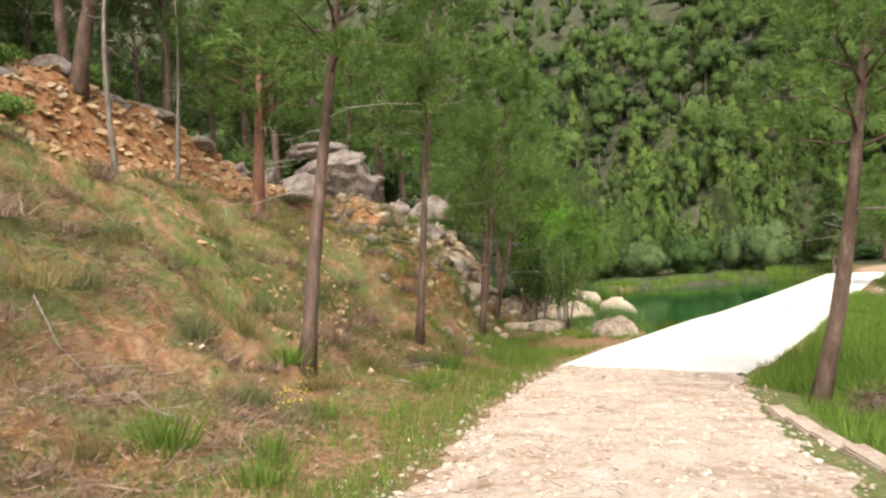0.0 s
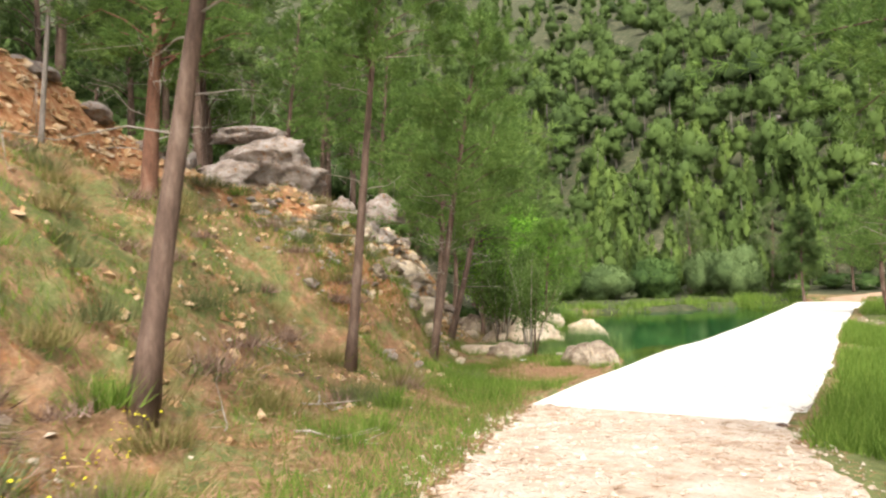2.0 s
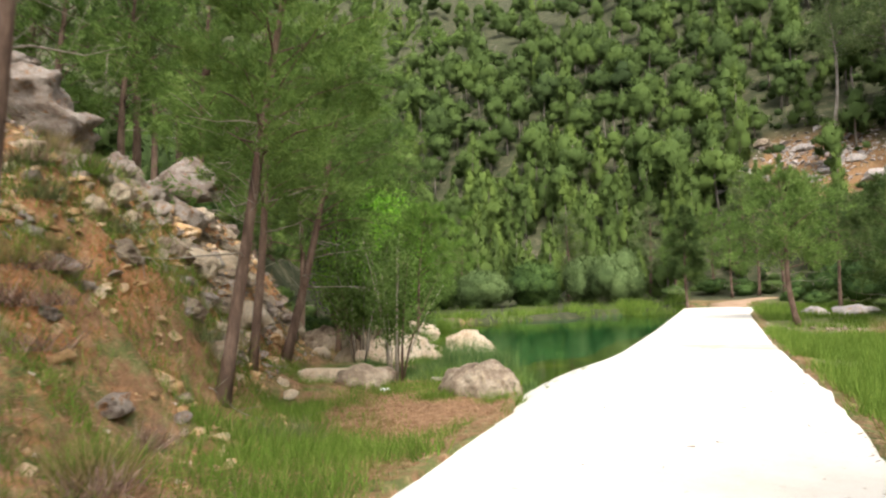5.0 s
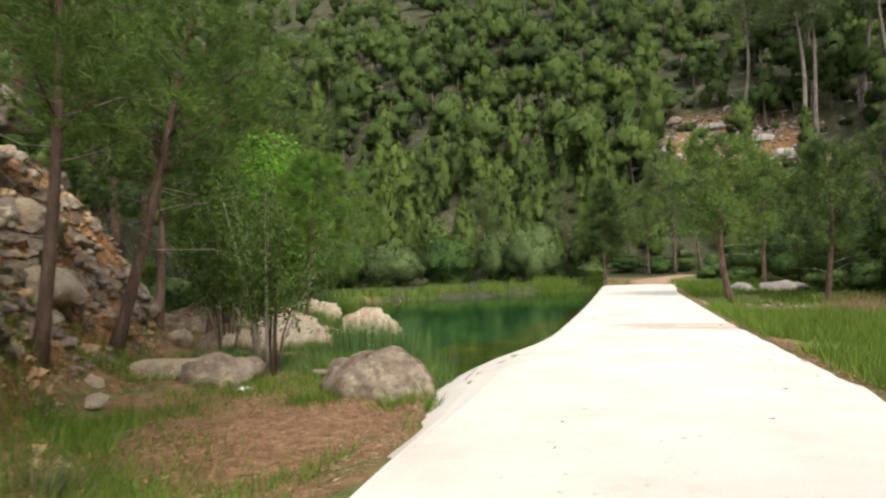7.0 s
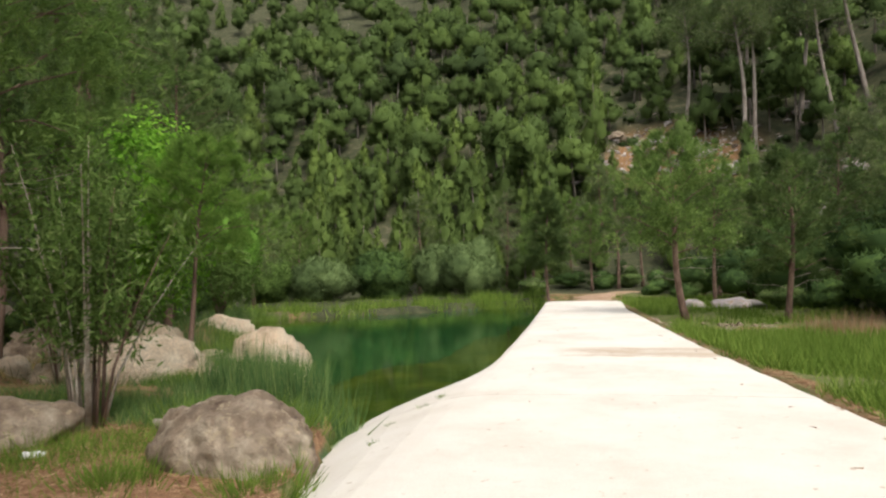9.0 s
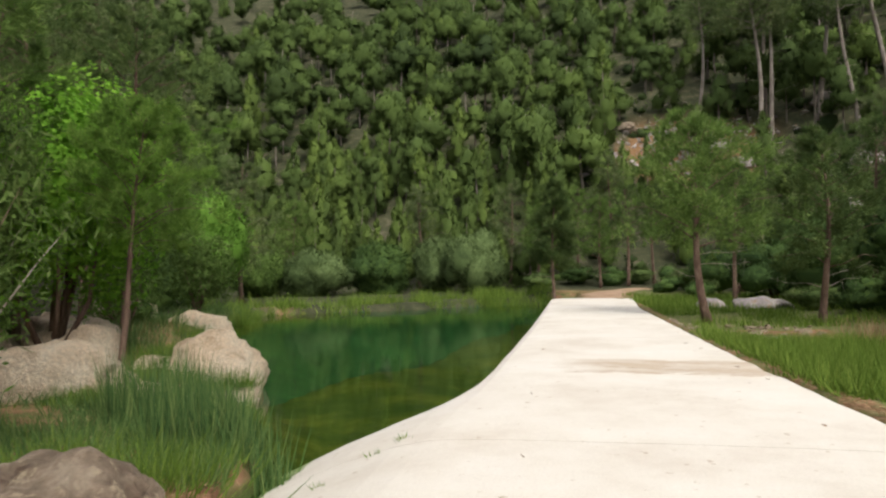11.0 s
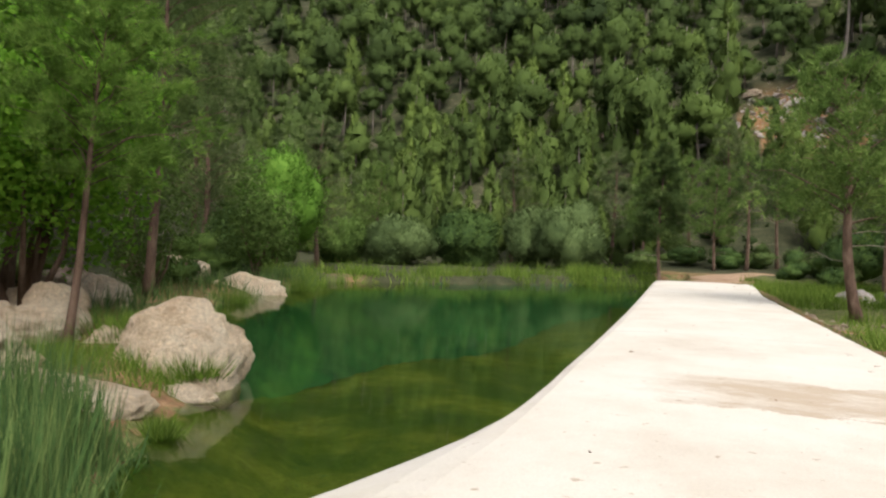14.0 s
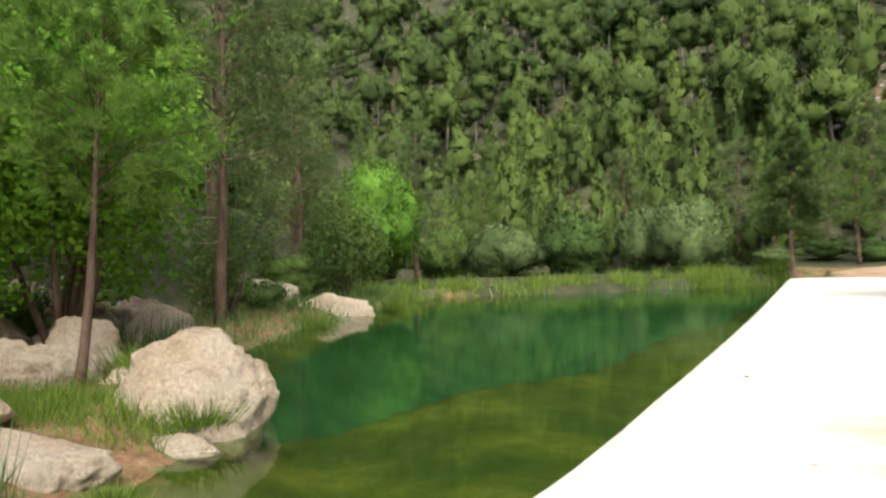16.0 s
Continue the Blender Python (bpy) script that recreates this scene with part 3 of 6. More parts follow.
def round_bush(name, x, y, size, seed, mat, label, category="bush", count=5200, leaf=0.16, lobes=9, group="", z=None, stems=7, wide=0.45, low=0.26, jitter=0.4):
    """A bush: stems that fan out, and a crown of leaves set in overlapping uneven lobes."""
    rng = np.random.default_rng(seed)
    z = ground_at(x, y) - 0.08 if z is None else z
    root = thing(name, (x, y, z), label, category, group)
    sx, sy, sz = size
    cen = unit(rng.normal(size=(lobes, 3))) * rng.uniform(0.25, 0.62, (lobes, 1)) * np.array([sx, sy, sz * 0.8])
    cen[:, 2] = np.abs(cen[:, 2]) * 1.0 + sz * low
    rad = rng.uniform(0.32, 0.52, lobes)
    which = rng.integers(0, lobes, count)
    d = unit(rng.normal(size=(count, 3)))
    sh = rng.uniform(0.5, 1.05, count) ** 0.5
    at = cen[which] + d * (sh * rad[which])[:, None] * np.array([sx, sy, sz * 0.75])
    keep = at[:, 2] > 0.04 * sz
    at, d, which = at[keep], d[keep], which[keep]
    nrm = unit(d + rng.normal(scale=jitter, size=d.shape) + np.array([0, 0, 0.2]))
    ln = rng.uniform(0.6, 1.3, len(at)) * leaf
    tint = np.clip(rng.random(lobes)[which] * 0.6 + rng.random(len(at)) * 0.4, 0, 1)
    paths = []
    for i in range(stems):
        tip = cen[i % lobes] * 0.9
        a = rng.uniform(0, 6.28)
        p0 = np.array([math.cos(a) * 0.08, math.sin(a) * 0.08, 0])
        mid = (p0 + tip) / 2 + rng.normal(scale=0.08 * sx, size=3)
        paths.append([(p0, 0.05 * sx ** 0.5), (mid, 0.03 * sx ** 0.5), (tip, 0.012)])
    for p in paths:
        part("stem", plain("stem", *tubes([p], 5), BARK), root)
    part("crown", soup("crown", leaves(at, nrm, ln, ln * wide, rng), mat, tint), root)
    return root


# ---- ground ----
def spaced(stops):
    out = [stops[0][0]]
    for (a, _), (b, step) in zip(stops, stops[1:]):
        k = max(1, round((b - a) / step))
        out += [a + (b - a) * (i + 1) / k for i in range(k)]
    return np.array(out)


gx = spaced([(-260, 0), (-120, 10), (-50, 4), (-26, 1.0), (-15, 0.35), (6, 0.2), (16, 0.5), (50, 3), (120, 8), (260, 14)])
gy = spaced([(-90, 0), (-24, 4), (-17, 0.7), (20, 0.2), (50, 0.4), (75, 1.2), (140, 4), (340, 8)])
GX, GY = np.meshgrid(gx, gy)
GZ = land(GX, GY)
nx, ny = len(gx), len(gy)
gi = np.arange(nx * ny).reshape(ny, nx)
gf = np.stack([gi[:-1, :-1], gi[:-1, 1:], gi[1:, 1:], gi[1:, :-1]], -1).reshape(-1, 4)
gme = plain("ground", np.stack([GX, GY, GZ], -1).reshape(-1, 3), gf.tolist(), GROUND)
GD = lerp(GY, EDGE_Y, EDGE_X) - GX
green = 0.5 + 0.0 * GX
green = np.where(GD > 0.2, 0.45, green)
green = np.where((GD > 4) & (GD < 8.8) & (GY < -2), 0.56, green)
green = np.where((GD > 8.8) & (GD < 14), 0.36, green)
green = np.where((GX > lerp(GY, RIGHT_Y, RIGHT_X) + 0.5), 0.85, green)
green = np.where((GX > 2.2) & (GX < 7) & (np.abs(GY - 23) < 3), 0.1, green)
green = np.where((GX < -3.0) & (GX > -6.5) & (GY > 1.5) & (GY < 8.3), 0.12, green)
green = np.where((GY > 56) | (GD > 13), 0.42, green)
ochre = 0.12 + 0.0 * GX
scars = 1 - np.abs(np.sin(1.15 * GX - 0.75 * GY + 1.1 * np.sin(0.9 * GY + 0.4 * GX) + 0.6 * np.sin(2.1 * GX) + 0.5))
ochre = np.where((GD > 1.6) & (GD < 8.5) & (GY < 4), 0.33 + 0.32 * scars ** 3, ochre)
ochre = np.where((GD > 3.6) & (GD < 9) & (GY > -1.5), 0.58, ochre)
green = np.where((GD > 3.4) & (GD < 9) & (GY > -1.0), 0.3, green)
ochre = np.where((GD > 8.8) & (GD < 12.5) & (GY > -18) & (GY < 3), 0.95, ochre)
ochre = np.where((GD > 2.6) & (GD < 8) & (GY > 3) & (GY < 10), 0.6, ochre)
ochre = np.where(((GX - 12) / 7.5) ** 2 + ((GY - 79) / 6.5) ** 2 < 1, 0.62, ochre)
green = np.where(((GX - 12) / 7.5) ** 2 + ((GY - 79) / 6.5) ** 2 < 1, 0.3, green)
pond_bed = np.where((GZ < WATER - 0.02) & (GX < -1), 1.0, 0.0)
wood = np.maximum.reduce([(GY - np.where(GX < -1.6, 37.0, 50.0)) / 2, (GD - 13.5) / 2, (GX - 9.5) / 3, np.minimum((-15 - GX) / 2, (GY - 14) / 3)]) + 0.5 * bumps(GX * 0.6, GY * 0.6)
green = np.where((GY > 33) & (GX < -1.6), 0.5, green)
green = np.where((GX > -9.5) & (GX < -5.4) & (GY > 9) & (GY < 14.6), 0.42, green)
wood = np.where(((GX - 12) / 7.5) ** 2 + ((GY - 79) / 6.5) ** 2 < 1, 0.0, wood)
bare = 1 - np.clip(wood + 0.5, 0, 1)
shelf = lerp(GY, [10, 13, 16.5, 21.8, 29.2, 40], [-4.6, -6.2, -7.0, -5.3, -4.2, -3.0])
# beyond shelf and shallows the bed takes the painted dark depth colour
green = np.where(pond_bed > 0.5, np.where(((GX > shelf) | (GZ > -0.95)) & (GY < 38), 0.75, 0.2), green)
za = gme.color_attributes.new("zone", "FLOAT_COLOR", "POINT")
za.data.foreach_set("color", np.stack([green, ochre, pond_bed, bare], -1).astype(np.float32).ravel())
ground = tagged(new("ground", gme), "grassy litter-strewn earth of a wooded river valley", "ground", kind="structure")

wy = np.linspace(8.6, 48, 60)
wv, wf = [], []
for i, y in enumerate(wy):
    wv += [(float(lerp(y, SHORE_Y, SHORE_X)) - 1.6, y, WATER), (-1.2, y, WATER)]
    if i:
        wf.append((2 * i - 2, 2 * i - 1, 2 * i + 1, 2 * i))
tagged(new("water", plain("water", wv, wf, WATER_M)), "still clear green pond water held by the causeway", "water", kind="structure")

# gravel track down to the causeway
rv, rf = [], []
ry = np.arange(-40, -1.2, 0.14)
cols = 15
for i, y in enumerate(ry):
    a = float(lerp(y, EDGE_Y, EDGE_X)) + 0.30 * noise.noise(Vector((y * 0.8, 1, 0))) + 0.22 * noise.noise(Vector((y * 2.3, 4, 0))) + 0.16 * noise.noise(Vector((y * 6.1, 7, 0)))
    b = float(lerp(y, [-60, -12, -6, -1.5], [12, 5.5, 3.15, 1.95])) + 0.25 * noise.noise(Vector((y * 1.3, 11, 0))) + 0.18 * noise.noise(Vector((y * 4.3, 17, 0)))
    for k in range(cols):
        x = a + (b - a) * k / (cols - 1)
        rv.append((x, y, ground_at(x, y) + 0.012 + 0.012 * math.sin(3.14159 * k / (cols - 1)) - (0.03 if k in (0, cols - 1) else 0)))
    if i:
        for k in range(cols - 1):
            rf.append(((i - 1) * cols + k, (i - 1) * cols + k + 1, i * cols + k + 1, i * cols + k))
tagged(new("gravel_track", plain("gravel_track", rv, rf, GRAVEL)), "pale stony gravel track sloping to the causeway", "road", kind="structure")

# concrete causeway, cast in bays
causeway = thing("concrete_causeway", (0, 0, 0), "pale sun-bleached concrete causeway with a sloped apron beside the pond", "causeway", kind="structure")
bays = [-1.5, 9.0, 18.4, 29.5, 40.5]
for b0, b1 in zip(bays, bays[1:]):
    ys = np.arange(b0 + (0.008 if b0 > 0 else 0), b1 - 0.004, 0.35).tolist() + [b1 - 0.008]
    V, F = [], []
    for i, y in enumerate(ys):
        c, rr = float(lerp(y, CREST_Y, CREST_X)), float(lerp(y, RIGHT_Y, RIGHT_X))
        wig = 0.03 * math.sin(y * 3.3) + 0.03 * noise.noise(Vector((y * 1.7, 0, 3)))
        ap, az = float(lerp(y, CREST_Y, APRON)), float(lerp(y, CREST_Y, APRON_Z))
        rim = rr + 0.06 * noise.noise(Vector((y * 1.3, 5, 0))) + (0.12 * noise.noise(Vector((y * 0.9, 9, 0))) if y < 8 else 0)
        sec = [(rim, -1.1), (rim, -0.05), (rim - 0.05, 0.0), (rim - 1.2, 0.012), ((c + rr) / 2, 0.015), (c + 0.8, 0.012), (c + 0.5, 0.006), (c + 0.25, -0.004),
               (c + 0.08, -0.02), (c - ap * 0.1, az * 0.07 - 0.02), (c - ap * 0.22, az * 0.16 - 0.02), (c - ap * 0.38, az * 0.31), (c - ap * 0.6, az * 0.53), (c - ap + wig, az), (c - ap + wig - 0.03, -1.6)]
        V += [(px, y, pz) for px, pz in sec]
        m = len(sec)
        if i:
            for k in range(m - 1):
                F.append(((i - 1) * m + k, (i - 1) * m + k + 1, i * m + k + 1, i * m + k))
    m = len(sec)
    F.append(tuple(range(m)))
    F.append(tuple(range(len(V) - 1, len(V) - m - 1, -1)))
    me = plain("slab", V, F, CONCRETE, False)
    part("slab", me, causeway)
bed = [(-1.6, -1.45, -0.035), (1.7, -1.45, -0.035), (1.7, 40.4, -0.035), (-1.45, 40.4, -0.035)]
part("subbase", plain("subbase", bed, [(0, 1, 2, 3)], GRAVEL, False), causeway)

# earth track beyond the causeway
tv, tf = [], []
for i, f in enumerate(np.linspace(0, 1, 40)):
    y = 40.2 + 12 * f
    mid, half = 0.6 + 0.6 * f + 3.0 * f ** 2.2, 1.9 - 0.9 * f
    for k in range(6):
        x = mid - half + 2 * half * k / 5 + 0.15 * math.sin(y * 1.9 + k)
        tv.append((x, y, ground_at(x, y) + 0.03 - (0.05 if k in (0, 5) else 0) + (0.0 if i > 1 else -0.04)))
    if i:
        tf += [((i - 1) * 6 + k, (i - 1) * 6 + k + 1, i * 6 + k + 1, i * 6 + k) for k in range(5)]
tagged(new("earth_track", plain("earth_track", tv, tf, TRACK_EARTH)), "pale earth track leading on from the causeway", "road", kind="structure")

# ---- near trees on the slope and by the track ----
pine(-2.55, -8.45, 8.6, 0.115, 1, cb=0.5, wide=2.0, lean=(0.085, 0.08), tufts=2600, dead=9, cones=5, label="slender pine with grey bark beside the gravel track")
pine(-4.6, -3.0, 8.8, 0.095, 2, cb=0.55, wide=1.9, lean=(0.09, 0.06), bend=0.03, tufts=2400, dead=10, cones=4, label="thin brown-barked pine at the foot of the slope")
pine(3.34, -4.06, 8.0, 0.13, 3, cb=0.46, wide=2.4, lean=(0.20, 0.02), tufts=3000, dead=4, cones=3, label="leaning dark-barked pine standing in grass by the kerb")
pine(-8.8, -3.7, 6.0, 0.17, 4, cb=0.42, wide=2.0, lean=(0.04, 0.03), tufts=2600, dead=5, bark=RED_BARK, label="reddish-barked pine rooted on the slope")
pine(-10.1, -5.0, 6.5, 0.055, 5, cb=0.8, wide=0.9, tufts=350, dead=4, bark=PALE_BARK, label="thin bare pale sapling on the slope", bend=0.06)
pine(-8.9, -7.3, 6.5, 0.065, 6, cb=0.75, wide=1.1, tufts=500, dead=5, bark=PALE_BARK, label="thin pale sapling with few branches on the slope", lean=(0.02, 0.02))
pine(-11.5, -6.6, 8.0, 0.2, 7, cb=0.35, wide=2.6, tufts=2600, dead=3, lean=(0.08, 0.08), needle=NEEDLE_DARK, label="stout leaning pine on the upper slope")
pine(-5.5, 1.05, 7.6, 0.095, 8, cb=0.42, wide=2.0, bend=0.05, lean=(0.16, 0.07), tufts=2800, dead=8, cones=4)
pine(-7.9, 5.0, 7.6, 0.10, 9, cb=0.40, wide=2.0, lean=(0.05, 0.05), tufts=2800, dead=6, cones=3)
pine(-9.15, 8.0, 7.8, 0.12, 10, cb=0.40, wide=2.3, lean=(0.21, 0.12), bend=0.05, tufts=3200, dead=6, cones=4, label="leaning pine on the flat below the rubble slope")
pine(-11.4, 14.6, 7.0, 0.09, 11, cb=0.38, wide=2.0, lean=(0.05, 0.02), tufts=2400, dead=5)
pine(-8.5, 14.4, 4.7, 0.065, 12, cb=0.48, bark=BARK, wide=1.5, bend=0.08, lean=(0.10, 0.04), tufts=2700, each=10, length=0.16, width=0.013, needle=NEEDLE_FRESH, dead=0, label="young bright green pine growing between boulders", limbs=42, conic=0.55)
pine(-13.4, 17.7, 9.5, 0.13, 13, cb=0.40, wide=2.4, tufts=2600, dead=4, needle=NEEDLE_DARK)
pine(-12.9, 21.2, 9.0, 0.13, 14, cb=0.40, wide=2.4, tufts=2600, dead=4, needle=NEEDLE_DARK, lean=(0.04, 0))
pine(-16.5, 24.5, 12.5, 0.22, 15, cb=0.28, wide=3.4, tufts=3400, dead=6, needle=NEEDLE_GREY, label="tall grey-green pine at the pond's edge", length=0.26, width=0.03)
pine(3.65, 26.95, 6.6, 0.14, 16, cb=0.38, wide=2.5, lean=(-0.12, 0.03), tufts=2400, dead=3, label="airy light green pine beside the stream bed", length=0.24, width=0.03, bend=0.2)
pine(7.1, 27.2, 6.0, 0.12, 17, cb=0.30, wide=2.2, needle=NEEDLE_DARK, tufts=2000, dead=3, length=0.24, width=0.03)
pine(-1.35, 46.0, 8.2, 0.12, 18, cb=0.36, wide=1.6, tufts=4200, dead=2, needle=NEEDLE_DARK, label="dark conical pine at the end of the causeway", length=0.26, width=0.035, conic=0.9)

# further pines share a few shapes
kinds = [pine(-15.5, -1.5, 9.0, 0.16, 31, cb=0.42, wide=2.4, tufts=1250, dead=4, needle=NEEDLE_DARK, each=6, length=0.3, width=0.04, label="tall pine in the wood above the outcrop"),
         pine(-18.0, 4.0, 10.0, 0.18, 32, cb=0.48, wide=2.6, tufts=1250, dead=4, needle=NEEDLE_DARK, each=6, length=0.3, width=0.04, label="tall pine in the wood above the outcrop", lean=(0.03, -0.02)),
         pine(-16.5, 10.5, 8.5, 0.14, 33, cb=0.30, wide=2.2, tufts=1250, dead=4, needle=NEEDLE, each=6, length=0.3, width=0.04, label="green pine at the edge of the wood", lean=(0.03, 0.03)),
         pine(-20.5, 33.5, 9.5, 0.17, 34, cb=0.26, wide=2.7, tufts=1700, dead=4, needle=NEEDLE_GREY, each=6, length=0.3, width=0.04, label="grey-green pine behind the pond")]
rng0 = np.random.default_rng(77)
spots = [(2, -15.2, 7.0, 0.9), (2, -13.8, 10.8, 0.95), (2, -14.5, 14.0, 1.0), (0, -12.0, 13.2, 0.8), (1, -18.5, 13, 1), (1, -21, 18, 1.1), (0, -18.5, 20, 1.1), (0, -22.5, 24, 1.1),
         (3, -24.5, 38, 1.0), (3, -19, 41.5, 0.85), (3, -27, 33, 1.1), (3, -23.5, 28.5, 1.15), (1, -26, 22, 1.2), (2, -24.5, 44.5, 0.75), (2, -20, 52, 0.8), (3, -12, 58, 0.85),
         (2, 1.6, 53, 0.75), (0, 3.6, 55, 0.8), (0, 5.6, 57, 0.8), (2, -2.6, 55, 0.8), (3, -5, 60, 0.85), (2, 0.3, 60, 0.85), (3, 3, 64, 0.9), (0, 8.2, 43, 0.75), (0, 9.6, 48, 0.8),
         (0, 6.6, 36.5, 0.7), (0, 10.2, 31, 0.75), (0, 12.6, 27.5, 0.8), (3, 12.8, 36, 0.85), (0, 11.2, 22, 0.75), (0, 14.5, 31, 0.95), (3, 16.0, 40, 0.9), (2, 13, 46, 0.85), (0, 17.5, 34, 1.0),
         (2, 10.5, 52, 0.8), (3, 14.5, 54, 0.9), (2, 19.5, 46, 0.9), (1, 12.5, 14, 0.9), (1, 9.5, -8, 0.9), (0, 14, 2, 0.95)]
for yy in np.arange(-16, 12, 3.4):
    for dd in (13.2, 17.5, 23.0):
        spots.append((int(rng0.integers(0, 3)), float(lerp(yy, EDGE_Y, EDGE_X)) - dd + rng0.normal() * 1.0, yy + rng0.normal() * 1.0, rng0.uniform(0.85, 1.2)))
for k, x, y, s in spots:
    copy_thing(kinds[k], pose(x, y, ground_at(x, y) - 0.12, 0, 0, rng0.uniform(0, 360)) @ Matrix.Scale(s, 4))

# tall bare-stemmed pines on the far right slope
tall = pine(17.4, 74.8, 21, 0.27, 41, cb=0.62, wide=3.6, tufts=1500, dead=7, bark=PALE_BARK, needle=NEEDLE_GREY, each=6, length=0.5, width=0.07, label="tall pine with a pale bare stem on the hillside", bend=0.5, group="tall hillside pines")
for x, y, s in ((19.3, 76.5, 0.95), (23.7, 77, 1.0), (25.2, 71, 0.9), (12.8, 80, 0.85), (29, 74, 1.0), (21, 85, 0.9), (27.5, 62, 0.8)):
    copy_thing(tall, pose(x, y, ground_at(x, y) - 0.3, rng0.normal() * 3, rng0.normal() * 3, rng0.uniform(0, 360)) @ Matrix.Scale(s, 4))

# ---- woods on the far slopes, past counting ----
def hill_crown(rng, kind):
    """An umbrella-crowned pine (kind 0), a pointed young pine (1) or a low shrub (2), about 1 across and upright from the ground."""
    if kind == 0:
        n, high = int(rng.integers(8, 12)), rng.uniform(2.5, 3.4)
        az, o = np.arange(n) * 2.4 + rng.normal(scale=0.4, size=n), rng.uniform(0.22, 0.66, n)
        seats = np.stack([np.cos(az) * o, np.sin(az) * o, high - 0.5 - 0.6 * o - rng.uniform(0, 0.95, n)], 1)
        seats = np.concatenate([seats, [[0, 0, high - 0.7], [rng.normal() * 0.2, rng.normal() * 0.2, high - 1.2]]])
        sizes = np.concatenate([rng.uniform(0.26, 0.44, n)[:, None] * np.array([1, 1, 0.82]), [[0.5, 0.5, 0.5], [0.44, 0.44, 0.5]]])
        return high, puffs(rng, seats, sizes, rng.normal(scale=0.06, size=n + 2), 84, 0.2, 0.38, heart=0.74, whole=0.58)
    if kind == 1:
        n, high = 14, rng.uniform(3.2, 4.6)
        g = (np.arange(n) + 0.5) / n
        az, wide = np.arange(n) * 2.4 + rng.normal(scale=0.4, size=n), (1 - g) ** 0.75
        seats = np.stack([np.cos(az) * wide * 0.55, np.sin(az) * wide * 0.55, high * (0.10 + 0.84 * g)], 1)
        sizes = (wide * 0.42 + 0.09)[:, None] * np.array([1, 1, 1.35]) * rng.uniform(0.7, 1.25, (n, 1))
        return high, puffs(rng, seats, sizes, 0.1 + rng.normal(scale=0.05, size=n), 84, 0.24, 0.28, rise=1.0, heart=0.66, whole=0.82)
    n = int(rng.integers(2, 5))
    seats = np.stack([rng.normal(scale=0.4, size=n), rng.normal(scale=0.4, size=n), rng.uniform(0.15, 0.5, n)], 1)
    return 1.0, puffs(rng, seats, rng.uniform(0.35, 0.6, n)[:, None] * np.array([1, 1, 0.75]), rng.normal(scale=0.08, size=n), 34, 0.24, 0.42)


